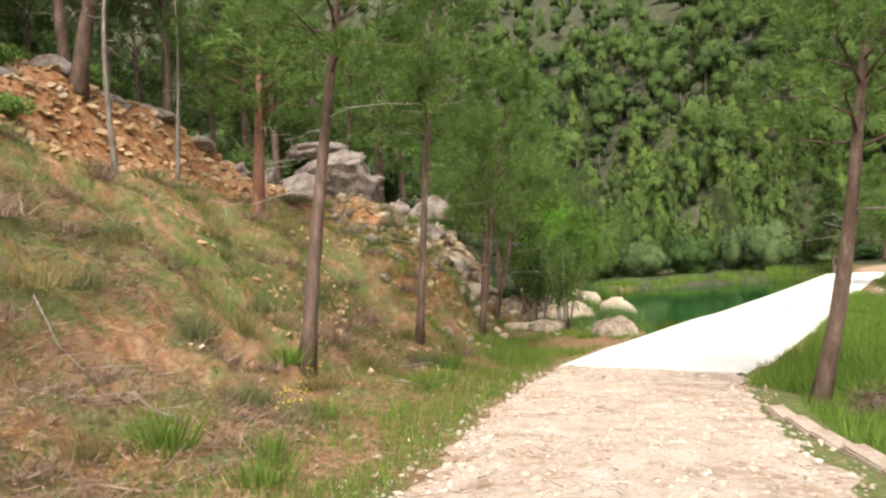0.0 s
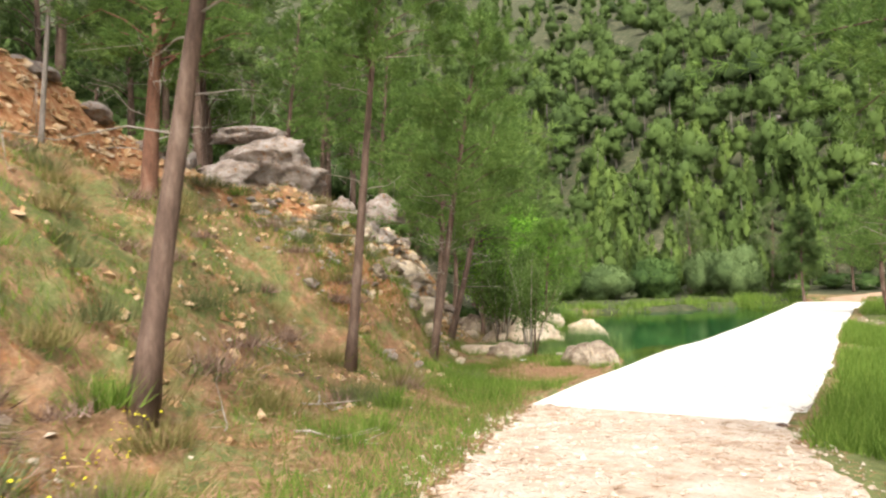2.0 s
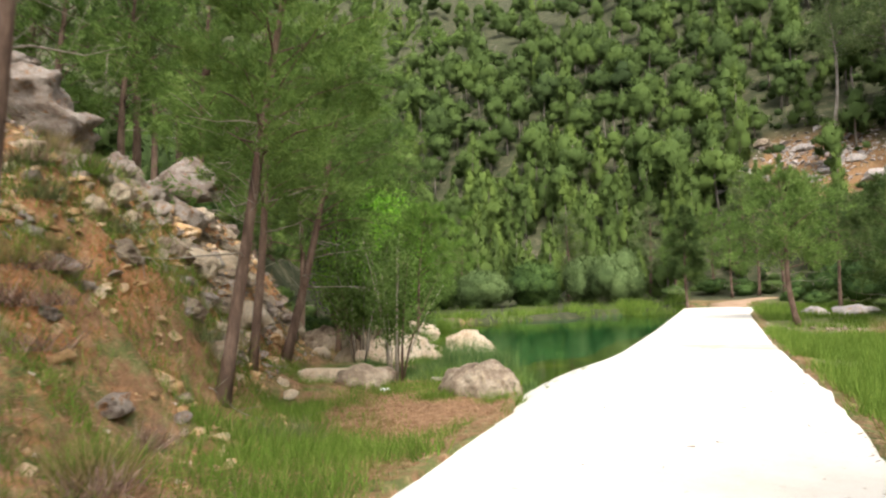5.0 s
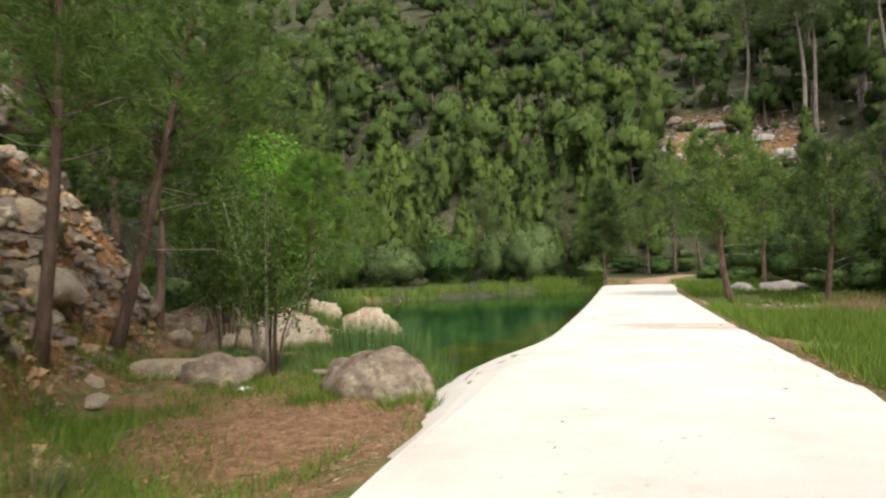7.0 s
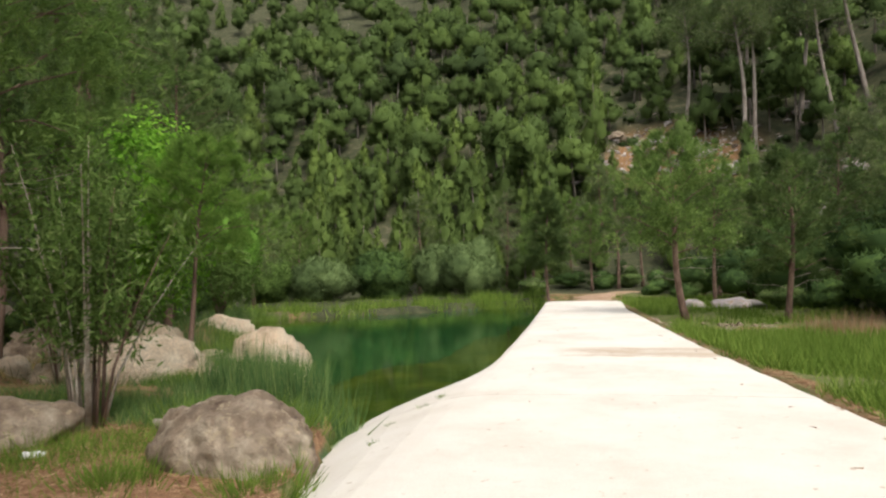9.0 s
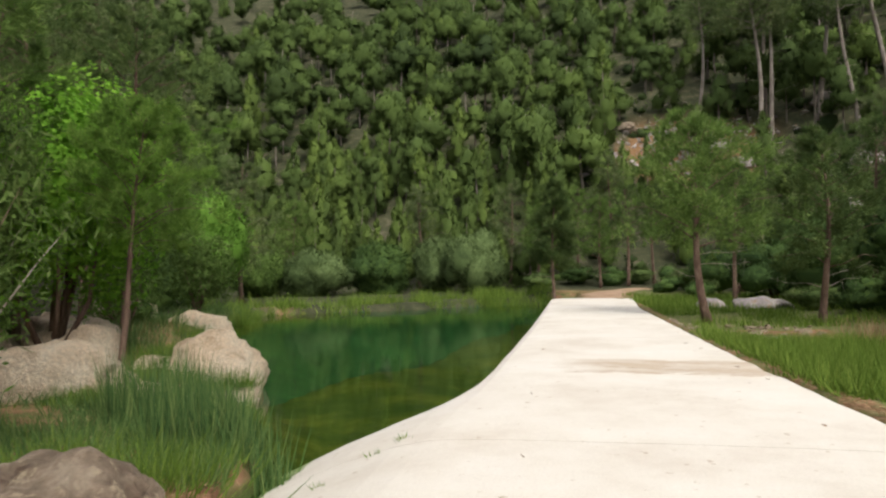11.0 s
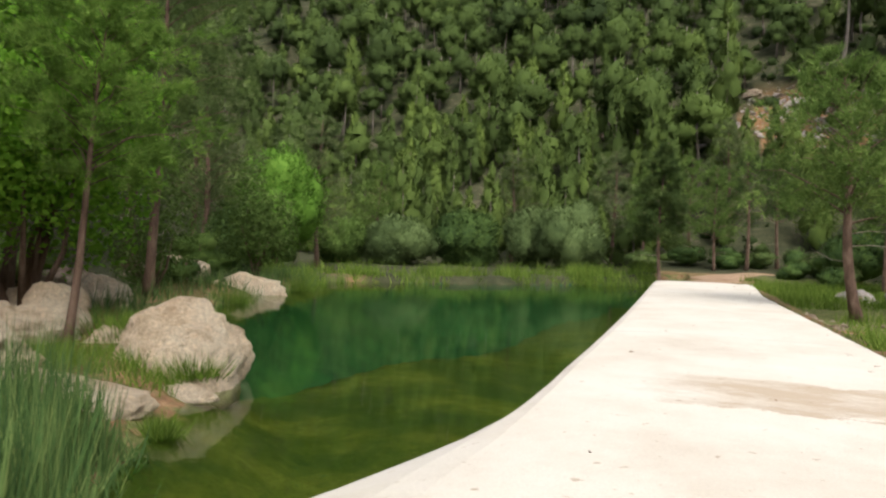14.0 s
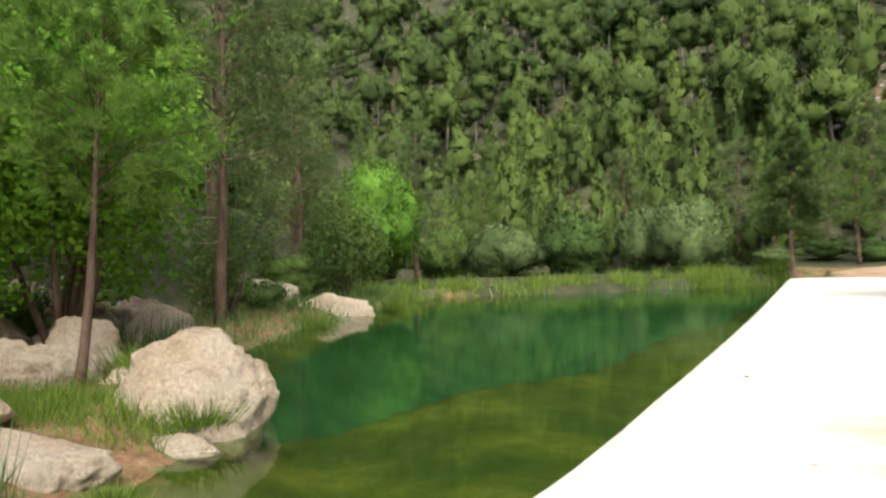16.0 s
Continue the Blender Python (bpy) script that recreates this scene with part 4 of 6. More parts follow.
def far_woods():
    """The nearest hillside trees one by one, those past counting joined."""
    rng = np.random.default_rng(9)
    forms = {k: [hill_crown(rng, k) for _ in range(8 if k < 2 else 5)] for k in (0, 1, 2)}
    models = {}

    def model(kind, i):
        if (kind, i) not in models:
            high, (q, nr, t) = forms[kind][i]
            root = thing("hillside_pine", (0, 0, 0), ("umbrella-crowned green pine with a grey stem on the hillside", "pointed young light green pine below the hillside")[kind], "tree",
                         ("umbrella pines of the hillside", "young pines below the hillside")[kind])
            part("trunk", plain("trunk", *tubes([[((0, 0, -0.2), 0.055), ((0.04, 0.02, high * 0.45), 0.04), ((0, 0, high * 0.9), 0.015)]], 5), PALE_BARK), root)
            part("crown", soup("crown", q, FAR_LEAF, np.clip(t + (0.42, 0.5)[kind], 0, 1), nr), root)
            models[(kind, i)] = root
            return root, True
        return models[(kind, i)], False
    Q, T, N, stems, single = [], [], [], [], 0
    seats = [(u, v, 0) for v in np.arange(73, 128, 3.8) for u in np.arange(-95, 66, 3.8)] + [(u, v, 0) for v in np.arange(128, 180, 6.2) for u in np.arange(-120, 12, 6.2)]
    seats += [(u, v, 1) for v in np.arange(57, 80, 3.1) for u in np.arange(-62, 16, 3.1)]
    seats += [(u, v, 2) for v in np.arange(60, 118, 3.7) for u in np.arange(-66, 56, 3.7)]
    seats.sort(key=lambda p: p[1])
    for gx0, gy0, kind in seats:
        x, y = gx0 + rng.normal() * 1.25, gy0 + rng.normal() * 1.25
        far = math.hypot(x, y - 5)
        z = ground_at(x, y)
        if x < -0.95 * (y + 20) or x > 0.5 * y + 12 or z > 0.5 * math.hypot(x, y) + 4 or (55 < y < 62 and -1 < x < 11):
            continue
        scree_slope = ((x - 12) / 7.5) ** 2 + ((y - 78) / 7.5) ** 2 < 1
        if rng.random() < (((0.88, 0.88, 0.5) if scree_slope else (0.1, 0.1, 0.0))[kind]):
            continue
        s = (rng.uniform(1.7, 2.9), rng.uniform(1.1, 1.9), rng.uniform(0.8, 1.6))[kind]
        tall = rng.uniform(0.85, 1.3)
        if kind == 0 and rng.random() < 0.18:
            kind, s = 1, s * 0.75
        i = int(rng.integers(0, len(forms[kind])))
        turn = rng.uniform(0, 360)
        if kind < 2 and single < 290:
            ob, fresh = model(kind, i)
            single += 1
            m = pose(x, y, z - 0.1, rng.normal() * 2, rng.normal() * 2, turn) @ Matrix.Diagonal((s, s, s * tall, 1))
            if fresh:
                ob.matrix_world = m
            else:
                ob = copy_thing(ob, Matrix())
                ob.matrix_basis = m
            continue
        high, (q, nr, t) = forms[kind][i]
        c, sn = math.cos(turn), math.sin(turn)
        rot = np.array([[c, sn, 0], [-sn, c, 0], [0, 0, 1]])
        Q.append(q @ rot * np.array([s, s, s * tall]) + np.array([x, y, z - 0.15]))
        N.append(nr @ rot)
        T.append(np.clip(t + rng.normal(scale=0.12) + (0.40, 0.5, 0.22)[kind], 0, 1))
        if kind == 0 and far < 125:
            stems.append([((x, y, z - 0.2), 0.15), ((x + rng.normal() * 0.2, y, z + high * s * 0.5), 0.11), ((x, y, z + high * s * 0.9), 0.05)])
    for gy0 in np.arange(-30, 60, 4.6):
        for gx0 in np.arange(-80, -24, 4.6):
            x, y = gx0 + rng.normal(), gy0 + rng.normal()
            d = float(lerp(y, EDGE_Y, EDGE_X)) - x
            if d < (25 if y < 14 else 12) or d > 45 or rng.random() < 0.08:
                continue
            s = rng.uniform(2.2, 3.2)
            high, (q, nr, t) = forms[0][int(rng.integers(0, 8))]
            z = ground_at(x, y)
            Q.append(q * s + np.array([x, y, z - 0.15]))
            N.append(nr)
            T.append(np.clip(t + rng.normal(scale=0.12) + 0.3, 0, 1))
            stems.append([((x, y, z - 0.2), 0.13), ((x, y, z + s), 0.09), ((x, y, z + 2.6 * s), 0.04)])
    root = thing("hillside_woods", (0, 0, 0), "dense mixed-green pine woods covering the far hillside", "woods", kind="stuff")
    part("crowns", soup("crowns", np.concatenate(Q), FAR_LEAF, np.concatenate(T), np.concatenate(N)), root)
    part("stems", plain("stems", *tubes(stems, 4), PALE_BARK), root)


far_woods()

# ---- bushes round the pond ----
for x, y, size, seed, leafage, says in ((-6.9, 53.0, (2.4, 2.2, 5.1), 51, WILLOW_LEAF, "large rounded silvery willow bush on the far bank"), (-9.9, 54.3, (1.8, 1.7, 4.6), 52, WILLOW_LEAF, "upright silvery willow bush on the far bank"),
                                        (-13.5, 51.5, (2.3, 2.1, 4.2), 53, SHRUB_LEAF, "dark green rounded bush on the far bank"), (-17.4, 49.5, (2.6, 2.2, 3.7), 54, WILLOW_LEAF, "spreading pale willow bush on the far bank"),
                                        (-20.9, 48.0, (1.7, 1.6, 3.4), 55, NEEDLE, "green bush on the far bank")):
    dome_bush("willow_bush", x, y, size, seed, leafage, says, group="willow bushes on the bank", leaf=0.26, count=15000, lobes=18, z=-0.55)
dome_bush("broadleaf_tree", -19.6, 38.2, (2.3, 2.2, 6.2), 56, SOFT_LEAF, "fresh bright green leafy tree on the bank", "tree", leaf=0.26, count=14000, lobes=22, low=0.1)
round_bush("broadleaf_tree", -11.0, 15.9, (2.4, 2.2, 5.4), 57, BROAD_LEAF, "bright green broad-leaved tree behind the boulders", "tree", leaf=0.13, count=19000, lobes=16, wide=0.65, low=0.5)
round_bush("bank_shrub", -13.6, 22.2, (1.7, 1.7, 4.2), 58, OLEANDER_LEAF, "grey-green narrow-leaved shrub on the bank", leaf=0.16, count=5000, wide=0.25)
round_bush("bank_shrub", -15.6, 30.0, (1.9, 1.9, 4.4), 59, OLEANDER_LEAF, "grey-green narrow-leaved shrub on the bank", leaf=0.2, count=5000, wide=0.3)
round_bush("bank_shrub", -18.8, 33.2, (1.7, 1.6, 3.8), 60, SHRUB_LEAF, "dark green shrub over the water", leaf=0.18, count=5500)
for i, (x, y, sx, sz, mt) in enumerate(((9.6, 33.5, 2.0, 2.4, 0), (12.0, 30.5, 2.2, 2.8, 0), (8.8, 38.5, 1.9, 2.4, 0), (13.5, 35, 2.4, 3.2, 0), (10.2, 26.8, 1.5, 1.9, 0), (12.4, 24.0, 1.8, 2.2, 0),
                                        (11.5, 41, 2.2, 3.4, 0), (15.8, 28.5, 2.2, 3.0, 0), (8.0, 46.5, 1.8, 2.2, 0), (14.6, 50, 2.5, 3.4, 1), (10.0, 20.0, 1.5, 1.6, 1), (17.5, 44, 2.6, 3.6, 1))):
    dome_bush("hillside_shrub", x, y, (sx * 1.2, sx * 1.2, sz * 1.25), 70 + i, NEEDLE if mt else SHRUB_LEAF, "dense dark evergreen shrub below the hillside", group="evergreen shrubs", leaf=0.22, count=3600)
for i, (x, y, sx, sz) in enumerate(((5.5, 49.5, 1.1, 1.2), (7.0, 51.5, 1.3, 1.6), (2.2, 55.5, 1.4, 1.5), (4.6, 56.5, 1.2, 1.3), (6.8, 55.0, 1.3, 1.8), (8.6, 53.5, 1.4, 1.7), (0.2, 57.0, 1.5, 1.6), (-2.6, 53.2, 1.2, 1.3), (10.4, 56.5, 1.6, 2.0), (12.4, 58.5, 1.7, 2.2),
                                     (6.2, 42.6, 0.9, 1.0), (6.9, 45.4, 1.0, 1.1), (9.4, 36.0, 1.2, 1.5), (8.2, 31.4, 1.0, 1.1), (9.2, 29.0, 1.1, 1.3), (11.0, 17.0, 1.2, 1.3))):
    dome_bush("undergrowth_bush", x, y, (sx, sx, sz), 600 + i, (SHRUB_LEAF, NEEDLE_DARK)[i % 2], "low dark undergrowth bush beneath the pines", group="undergrowth bushes", leaf=0.18, count=1500, lobes=8)
for i, (x, y, sx, sz) in enumerate(((-13.0, 9.6, 0.9, 0.9), (-14.2, 11.6, 1.1, 1.2), (-15.2, 13.4, 1.2, 1.4), (-13.6, 16.4, 1.1, 1.2), (-15.8, 17.0, 1.3, 1.5), (-17.0, 21.4, 1.4, 1.7), (-15.6, 25.4, 1.0, 1.1),
                                     (-18.2, 30.2, 1.4, 1.8), (-19.5, 33.0, 1.5, 2.0), (-12.6, 8.2, 0.6, 0.6), (-20.5, 36.0, 1.5, 2.0), (-22.0, 42.0, 1.5, 2.0))):
    dome_bush("undergrowth_bush", x, y, (sx, sx, sz), 630 + i, (SHRUB_LEAF, NEEDLE, NEEDLE_DARK)[i % 3], "low green undergrowth bush on the wooded bank", group="undergrowth bushes", leaf=0.14, count=1500, lobes=8)
for i, (x, y, sx, sz, tn) in enumerate(((-10.4, 2.6, 0.9, 0.4, 20), (-9.5, 3.9, 0.7, 0.35, 70), (-10.9, 4.6, 0.8, 0.5, 120), (-11.9, 5.2, 1.0, 0.6, 40), (-12.2, 1.2, 1.0, 0.45, 80), (-11.2, 0.2, 0.7, 0.35, 10), (-12.4, 6.6, 0.9, 0.6, 60))):
    rock("ledge_rock", x, y, ground_at(x, y) - 0.05, (sx, 0.55 * sx, sz), 140 + i, OUTCROP, "jagged brown-grey limestone ledge in the rubble", tn, ledges=0.09, cuts=9, rough=0.6, fine=4, group="ledges in the rubble")
for i in range(16):
    yy = -13 + i * 1.35 + rng0.normal() * 0.3
    dd = lerp(yy, [-14, -9, -4, 2, 9], [12.3, 12.2, 12.2, 10.5, 8.5]) + rng0.uniform(0, 1.6)
    sz = rng0.uniform(0.7, 1.3)
    round_bush("ridge_shrub", float(lerp(yy, EDGE_Y, EDGE_X)) - float(dd), yy, (sz, sz, sz), 90 + i, NEEDLE, "low green shrub along the ridge", group="shrubs along the ridge", leaf=0.11, count=1500, stems=4)


for i, (x, y, sz) in enumerate(((-11.2, -9.4, 1.0), (-12.0, -8.6, 1.1), (-10.4, -9.9, 0.8), (-13.0, -7.6, 1.0), (-10.0, -8.9, 0.6), (-12.6, 5.6, 0.7), (-12.9, 2.9, 0.5), (-10.6, 5.6, 0.45))):
    round_bush("slope_shrub", x, y, (sz, sz, sz), 130 + i, NEEDLE, "low green shrub among the rocks of the slope", group="shrubs on the slope", leaf=0.1, count=1600, stems=4)


def wand_shrub(name, x, y, h, spread, seed, label, count, big=1.0):
    """Many upright stems from one stool, with long narrow leaves along their upper part."""
    rng = np.random.default_rng(seed)
    z = ground_at(x, y) - 0.05
    root = thing(name, (x, y, z), label, "shrub")
    paths, at, way = [], [], []
    for i in range(16):
        a, o = rng.uniform(0, 6.28), rng.uniform(0.15, 1.0)
        hh = h * rng.uniform(0.65, 1.05)
        tip = np.array([math.cos(a) * spread * o, math.sin(a) * spread * o, hh])
        p0 = np.array([math.cos(a), math.sin(a), 0]) * 0.16
        pts = [p0 + (tip - p0) * np.array([f ** 1.5, f ** 1.5, f]) for f in (0, 0.3, 0.6, 0.85, 1)]
        paths.append(list(zip(pts, (0.022, 0.017, 0.012, 0.007, 0.003))))
        k = count // 16
        f = rng.uniform(0.40, 1.03, k)
        at.append(p0 + (tip - p0) * np.stack([f ** 1.5, f ** 1.5, f], 1) + rng.normal(scale=0.13, size=(k, 3)))
        way.append(unit(np.array([0, 0, 0.5]) + rng.normal(scale=0.7, size=(k, 3))))
    at, way = np.concatenate(at), np.concatenate(way)
    for i, p in enumerate(paths):
        part("stem", plain("stem", *tubes([p], 5), DEADWOOD if i % 3 else BARK), root)
    nrm = unit(np.cross(way, rng.normal(size=way.shape)))
    v = np.cross(nrm, way)
    ln, wd = rng.uniform(0.09, 0.17, len(at))[:, None] * big, rng.uniform(0.014, 0.026, len(at))[:, None] * big
    q = np.stack([at, at + way * ln * 0.45 + v * wd / 1.4, at + way * ln, at + way * ln * 0.45 - v * wd / 1.4], 1)
    part("foliage", soup("foliage", q, OLEANDER_LEAF, rng.random(len(at))), root)


wand_shrub("oleander_shrub", -6.3, 8.1, 3.2, 1.35, 111, "many-stemmed narrow-leaved shrub between the boulders", 5200)
wand_shrub("oleander_shrub", -8.7, 11.0, 3.3, 1.2, 112, "tall narrow-leaved shrub beside the reeds", 4200, 1.5)

# ---- rocks ----
rock("boulder", -3.93, 6.92, -0.32, (1.0, 0.6, 0.66), 12, LICHEN_ROCK, "grey-brown lichened boulder beside the causeway", -28, fine=5, rough=0.2, cuts=0, ledges=0.02)
rock("boulder", -6.7, 7.4, -0.30, (0.75, 0.6, 0.48), 2, LICHEN_ROCK, "weathered brown boulder beside the narrow-leaved shrub", 30)
rock("bedrock_slab", -7.6, 8.1, -0.32, (1.3, 0.8, 0.34), 3, TAN_ROCK, "low pale tan bedrock slab on the flat", 20)
rock("bedrock_slab", -8.4, 11.9, -0.15, (1.5, 0.9, 0.62), 4, TAN_ROCK, "pale tan bedrock hump behind the shrub", 15)
rock("boulder", -6.76, 14.48, -0.5, (0.92, 0.86, 0.92), 5, TAN_ROCK, "large pale tan boulder standing in the pond", 25, fine=5, rough=0.24, cuts=2, ledges=0.02)
rock("boulder", -8.33, 15.07, -0.42, (0.46, 0.4, 0.36), 18, TAN_ROCK, "low pale boulder leaning on the large one", 25, fine=4, rough=0.3, cuts=3, ledges=0.03)
rock("boulder", -9.37, 14.26, -0.40, (0.95, 0.8, 0.72), 6, TAN_ROCK, "pale sloping boulder behind the reeds", 60, fine=5, cuts=3, ledges=0.03)
rock("boulder", -9.57, 15.26, -0.05, (0.5, 0.46, 0.55), 19, TAN_ROCK, "upright pale boulder behind the young pine", 20, fine=4, cuts=4, ledges=0.03)
rock("flat_rock", -6.05, 13.6, -0.58, (0.52, 0.22, 0.15), 7, TAN_ROCK, "flat whitish rock at the waterline", 30, rough=0.2, cuts=3)
rock("boulder", -6.28, 12.17, -0.42, (0.76, 0.48, 0.42), 8, TAN_ROCK, "smooth cream boulder among the reeds", 24, fine=5, rough=0.22, cuts=3, ledges=0.02)
rock("shore_rock", -14.4, 26.9, -0.72, (1.6, 0.9, 0.85), 9, TAN_ROCK, "pale rock reaching into the pond", 20)
rock("shore_rock", -17.4, 27.6, -0.3, (1.5, 0.9, 0.85), 10, TAN_ROCK, "grey-tan rock on the wooded bank", 20)
rock("ledge_rock", -17.2, 19.0, 0.0, (1.0, 1.2, 0.8), 11, LICHEN_ROCK, "brown rock ledge in the wooded bank", 20, cuts=6)
for i, (x, y, s) in enumerate(((-11.0, 16.2, 0.8), (-12.4, 15.4, 1.1), (-12.0, 18.6, 0.9), (-13.8, 19.6, 1.0), (-14.6, 22.8, 0.9))):
    rock("bank_rock", x, y, ground_at(x, y) + 0.1, (s, s * 0.7, s * 0.65), 150 + i, (TAN_ROCK, LICHEN_ROCK)[i % 2], "tan-brown rock in the wooded bank under the trees", 35 * i, cuts=9, rough=0.45, ledges=0.08, group="rocks in the wooded bank")
rock("boulder", -11.3, 11.6, ground_at(-11.3, 11.6) + 0.05, (0.5, 0.42, 0.45), 15, LICHEN_ROCK, "reddish brown boulder under the pines", 20)
rock("boulder", -12.1, 12.2, ground_at(-12.1, 12.2) + 0.05, (0.6, 0.5, 0.5), 16, LICHEN_ROCK, "brown boulder under the pines", 80, cuts=10)
rock("boulder", -10.5, 11.9, ground_at(-10.5, 11.9) + 0.05, (0.35, 0.3, 0.3), 17, TAN_ROCK, "pale stone under the pines", 50)
rock("flat_rock", 6.6, 32.6, -0.15, (1.5, 0.8, 0.5), 12, GREY_ROCK, "flat pale rock beside the stream bed", 10)
rock("flat_rock", 4.9, 33.2, -0.15, (0.9, 0.6, 0.42), 13, GREY_ROCK, "flat grey rock beside the stream bed", 50)
rock("flat_rock", 4.3, 23.0, -0.56, (2.0, 1.6, 0.2), 14, GREY_ROCK, "flat wet bedrock in the stream bed", 10, rough=0.2)
rock("rock_outcrop", -13.6, 4.3, 5.35, (2.2, 1.5, 1.75), 21, OUTCROP, "grey limestone outcrop block on the slope", 40, fine=5, ledges=0.07, cuts=14, rough=0.5, group="limestone outcrop")
rock("rock_outcrop", -14.3, 4.2, 6.95, (1.25, 0.95, 0.5), 22, OUTCROP, "flat limestone cap resting on the outcrop", 25, fine=4, ledges=0.04, tilt=8, cuts=14, rough=0.5, group="limestone outcrop")
rock("rock_outcrop", -14.6, 1.3, 5.7, (1.1, 0.9, 0.95), 23, OUTCROP, "pointed grey limestone block on the slope", 70, fine=4, cuts=14, rough=0.5, group="limestone outcrop")
rock("rock_outcrop", -13.4, 2.4, 5.1, (1.2, 0.8, 0.62), 24, OUTCROP, "brown-stained limestone block on the slope", 20, fine=4, cuts=14, rough=0.5, group="limestone outcrop")
rock("rock_outcrop", -11.5, 7.4, 4.4, (1.1, 0.9, 0.8), 25, OUTCROP, "grey limestone block at the nose of the slope", 20, ledges=0.07, fine=4, cuts=14, rough=0.5, group="limestone outcrop")
rock("rock_outcrop", -11.2, 6.4, 3.3, (1.1, 0.8, 1.1), 26, OUTCROP, "grey limestone block at the nose of the slope", 60, ledges=0.07, fine=4, cuts=14, rough=0.5, group="limestone outcrop")
rock("rock_outcrop", -10.0, 3.6, 3.35, (1.0, 0.75, 0.5), 27, OUTCROP, "jagged grey rock standing out of the slope", 30, ledges=0.07, fine=4, cuts=14, rough=0.5, group="limestone outcrop")
rock("rock_outcrop", -8.9, 4.6, 2.35, (0.6, 0.5, 0.4), 28, OUTCROP, "jagged grey rock standing out of the slope", 80, fine=4, cuts=14, rough=0.5, group="limestone outcrop")
rock("boulder", -8.2, 3.7, ground_at(-8.2, 3.7) + 0.05, (0.52, 0.45, 0.48), 30, TAN_ROCK, "rounded boulder at the foot of the rubble", 10)
rock("boulder", -9.2, 6.4, ground_at(-9.2, 6.4) + 0.05, (0.7, 0.5, 0.5), 31, TAN_ROCK, "rounded boulder at the foot of the rubble", 50)
rock("boulder", -10.2, 7.3, ground_at(-10.2, 7.3) + 0.05, (0.6, 0.5, 0.55), 32, TAN_ROCK, "rounded boulder at the foot of the rubble", 90)
rock("boulder", -6.9, 3.1, -0.05, (0.4, 0.3, 0.28), 33, RED_PAINT, "reddish stone at the foot of the slope", 20, fine=3)
for i, (yy, dd, sx, sz) in enumerate(((-10.4, 11.9, 1.1, 0.5), (-8.6, 11.7, 1.3, 0.55), (-6.9, 11.6, 1.2, 0.5), (-5.2, 11.6, 1.0, 0.5), (-3.6, 11.5, 1.1, 0.45), (-2.0, 11.2, 0.9, 0.5), (-0.6, 10.9, 1.0, 0.5))):
    x = float(lerp(yy, EDGE_Y, EDGE_X)) - dd
    rock("ledge_rock", x, yy, ground_at(x, yy) - 0.15, (sx * 0.8, 0.7, sz * 0.8), 40 + i, OUTCROP, "weathered limestone ledge capping the ochre scarp", 60 + 10 * i, ledges=0.03, cuts=16, rough=0.45, fine=3, group="ledges on the scarp")
for i, (x, y, s) in enumerate(((14.8, 64.4, 1.6), (16, 75, 1.8), (12.5, 78, 1.5), (19, 73, 1.7), (24, 66, 3.0), (21.5, 62, 2.0), (6, 84, 1.5), (10, 82, 1.4), (26, 80, 2.0), (15, 84, 1.3), (3, 79, 1.2), (1.4, 75.9, 1.1), (-7.4, 79.4, 1.2), (0.1, 77.7, 1.0), (-7.4, 93.2, 1.4), (8.5, 78.7, 1.0), (11.6, 77.2, 1.1), (14.6, 78.5, 1.2), (6.8, 83.6, 1.2), (17.6, 75.8, 1.2))):
    rock("hillside_rock", x, y, ground_at(x, y), (s, s * 0.7, s * 0.45), 60 + i, GREY_ROCK if i % 3 else LICHEN_ROCK, "pale rock showing between trees on the hillside", 20 * i, fine=3, group="hillside rocks")

# loose blocks on the nose of the slope: a few shapes, each laid many times
shapes = [rock("rubble_block", -9.6, 2.2, ground_at(-9.6, 2.2), (0.3, 0.24, 0.2), 80 + i, (OUTCROP, TAN_ROCK, ORANGE_ROCK, LICHEN_ROCK, OUTCROP)[i], ("grey", "pale", "ochre", "brown", "weathered")[i] + " limestone block lying on the rubble slope",
               40 * i, fine=3, ledges=0.05, cuts=9, rough=0.55, group="blocks on the rubble slope") for i in range(5)]
for i, s in enumerate(shapes):
    s.location = (-9.6 - 0.3 * i, 2.4 + 0.8 * i, ground_at(-9.6 - 0.3 * i, 2.4 + 0.8 * i))
for i in range(260):
    yy = rng0.uniform(-1.5, 11.6)
    x = float(lerp(yy, EDGE_Y, EDGE_X)) - rng0.uniform(2.7, 8.0)
    copy_thing(shapes[i % 5], pose(x, yy, ground_at(x, yy), rng0.uniform(-30, 30), rng0.uniform(-30, 30), rng0.uniform(0, 360)) @ Matrix.Scale(0.28 + 1.15 * rng0.random() ** 2.5, 4))

for i in range(80):
    yy = rng0.uniform(3.0, 11.6)
    x = float(lerp(yy, EDGE_Y, EDGE_X)) - rng0.uniform(2.6, 5.2)
    copy_thing(shapes[(1, 2, 0, 3, 2)[i % 5]], pose(x, yy, ground_at(x, yy), rng0.uniform(-25, 25), rng0.uniform(-25, 25), rng0.uniform(0, 360)) @ Matrix.Scale(0.3 + 0.7 * rng0.random() ** 2, 4))

p0 = np.random.default_rng(5)
far_spots = np.stack([p0.normal(12.5, 4.0, 620), p0.normal(80, 2.6, 620), np.zeros(620)], 1)

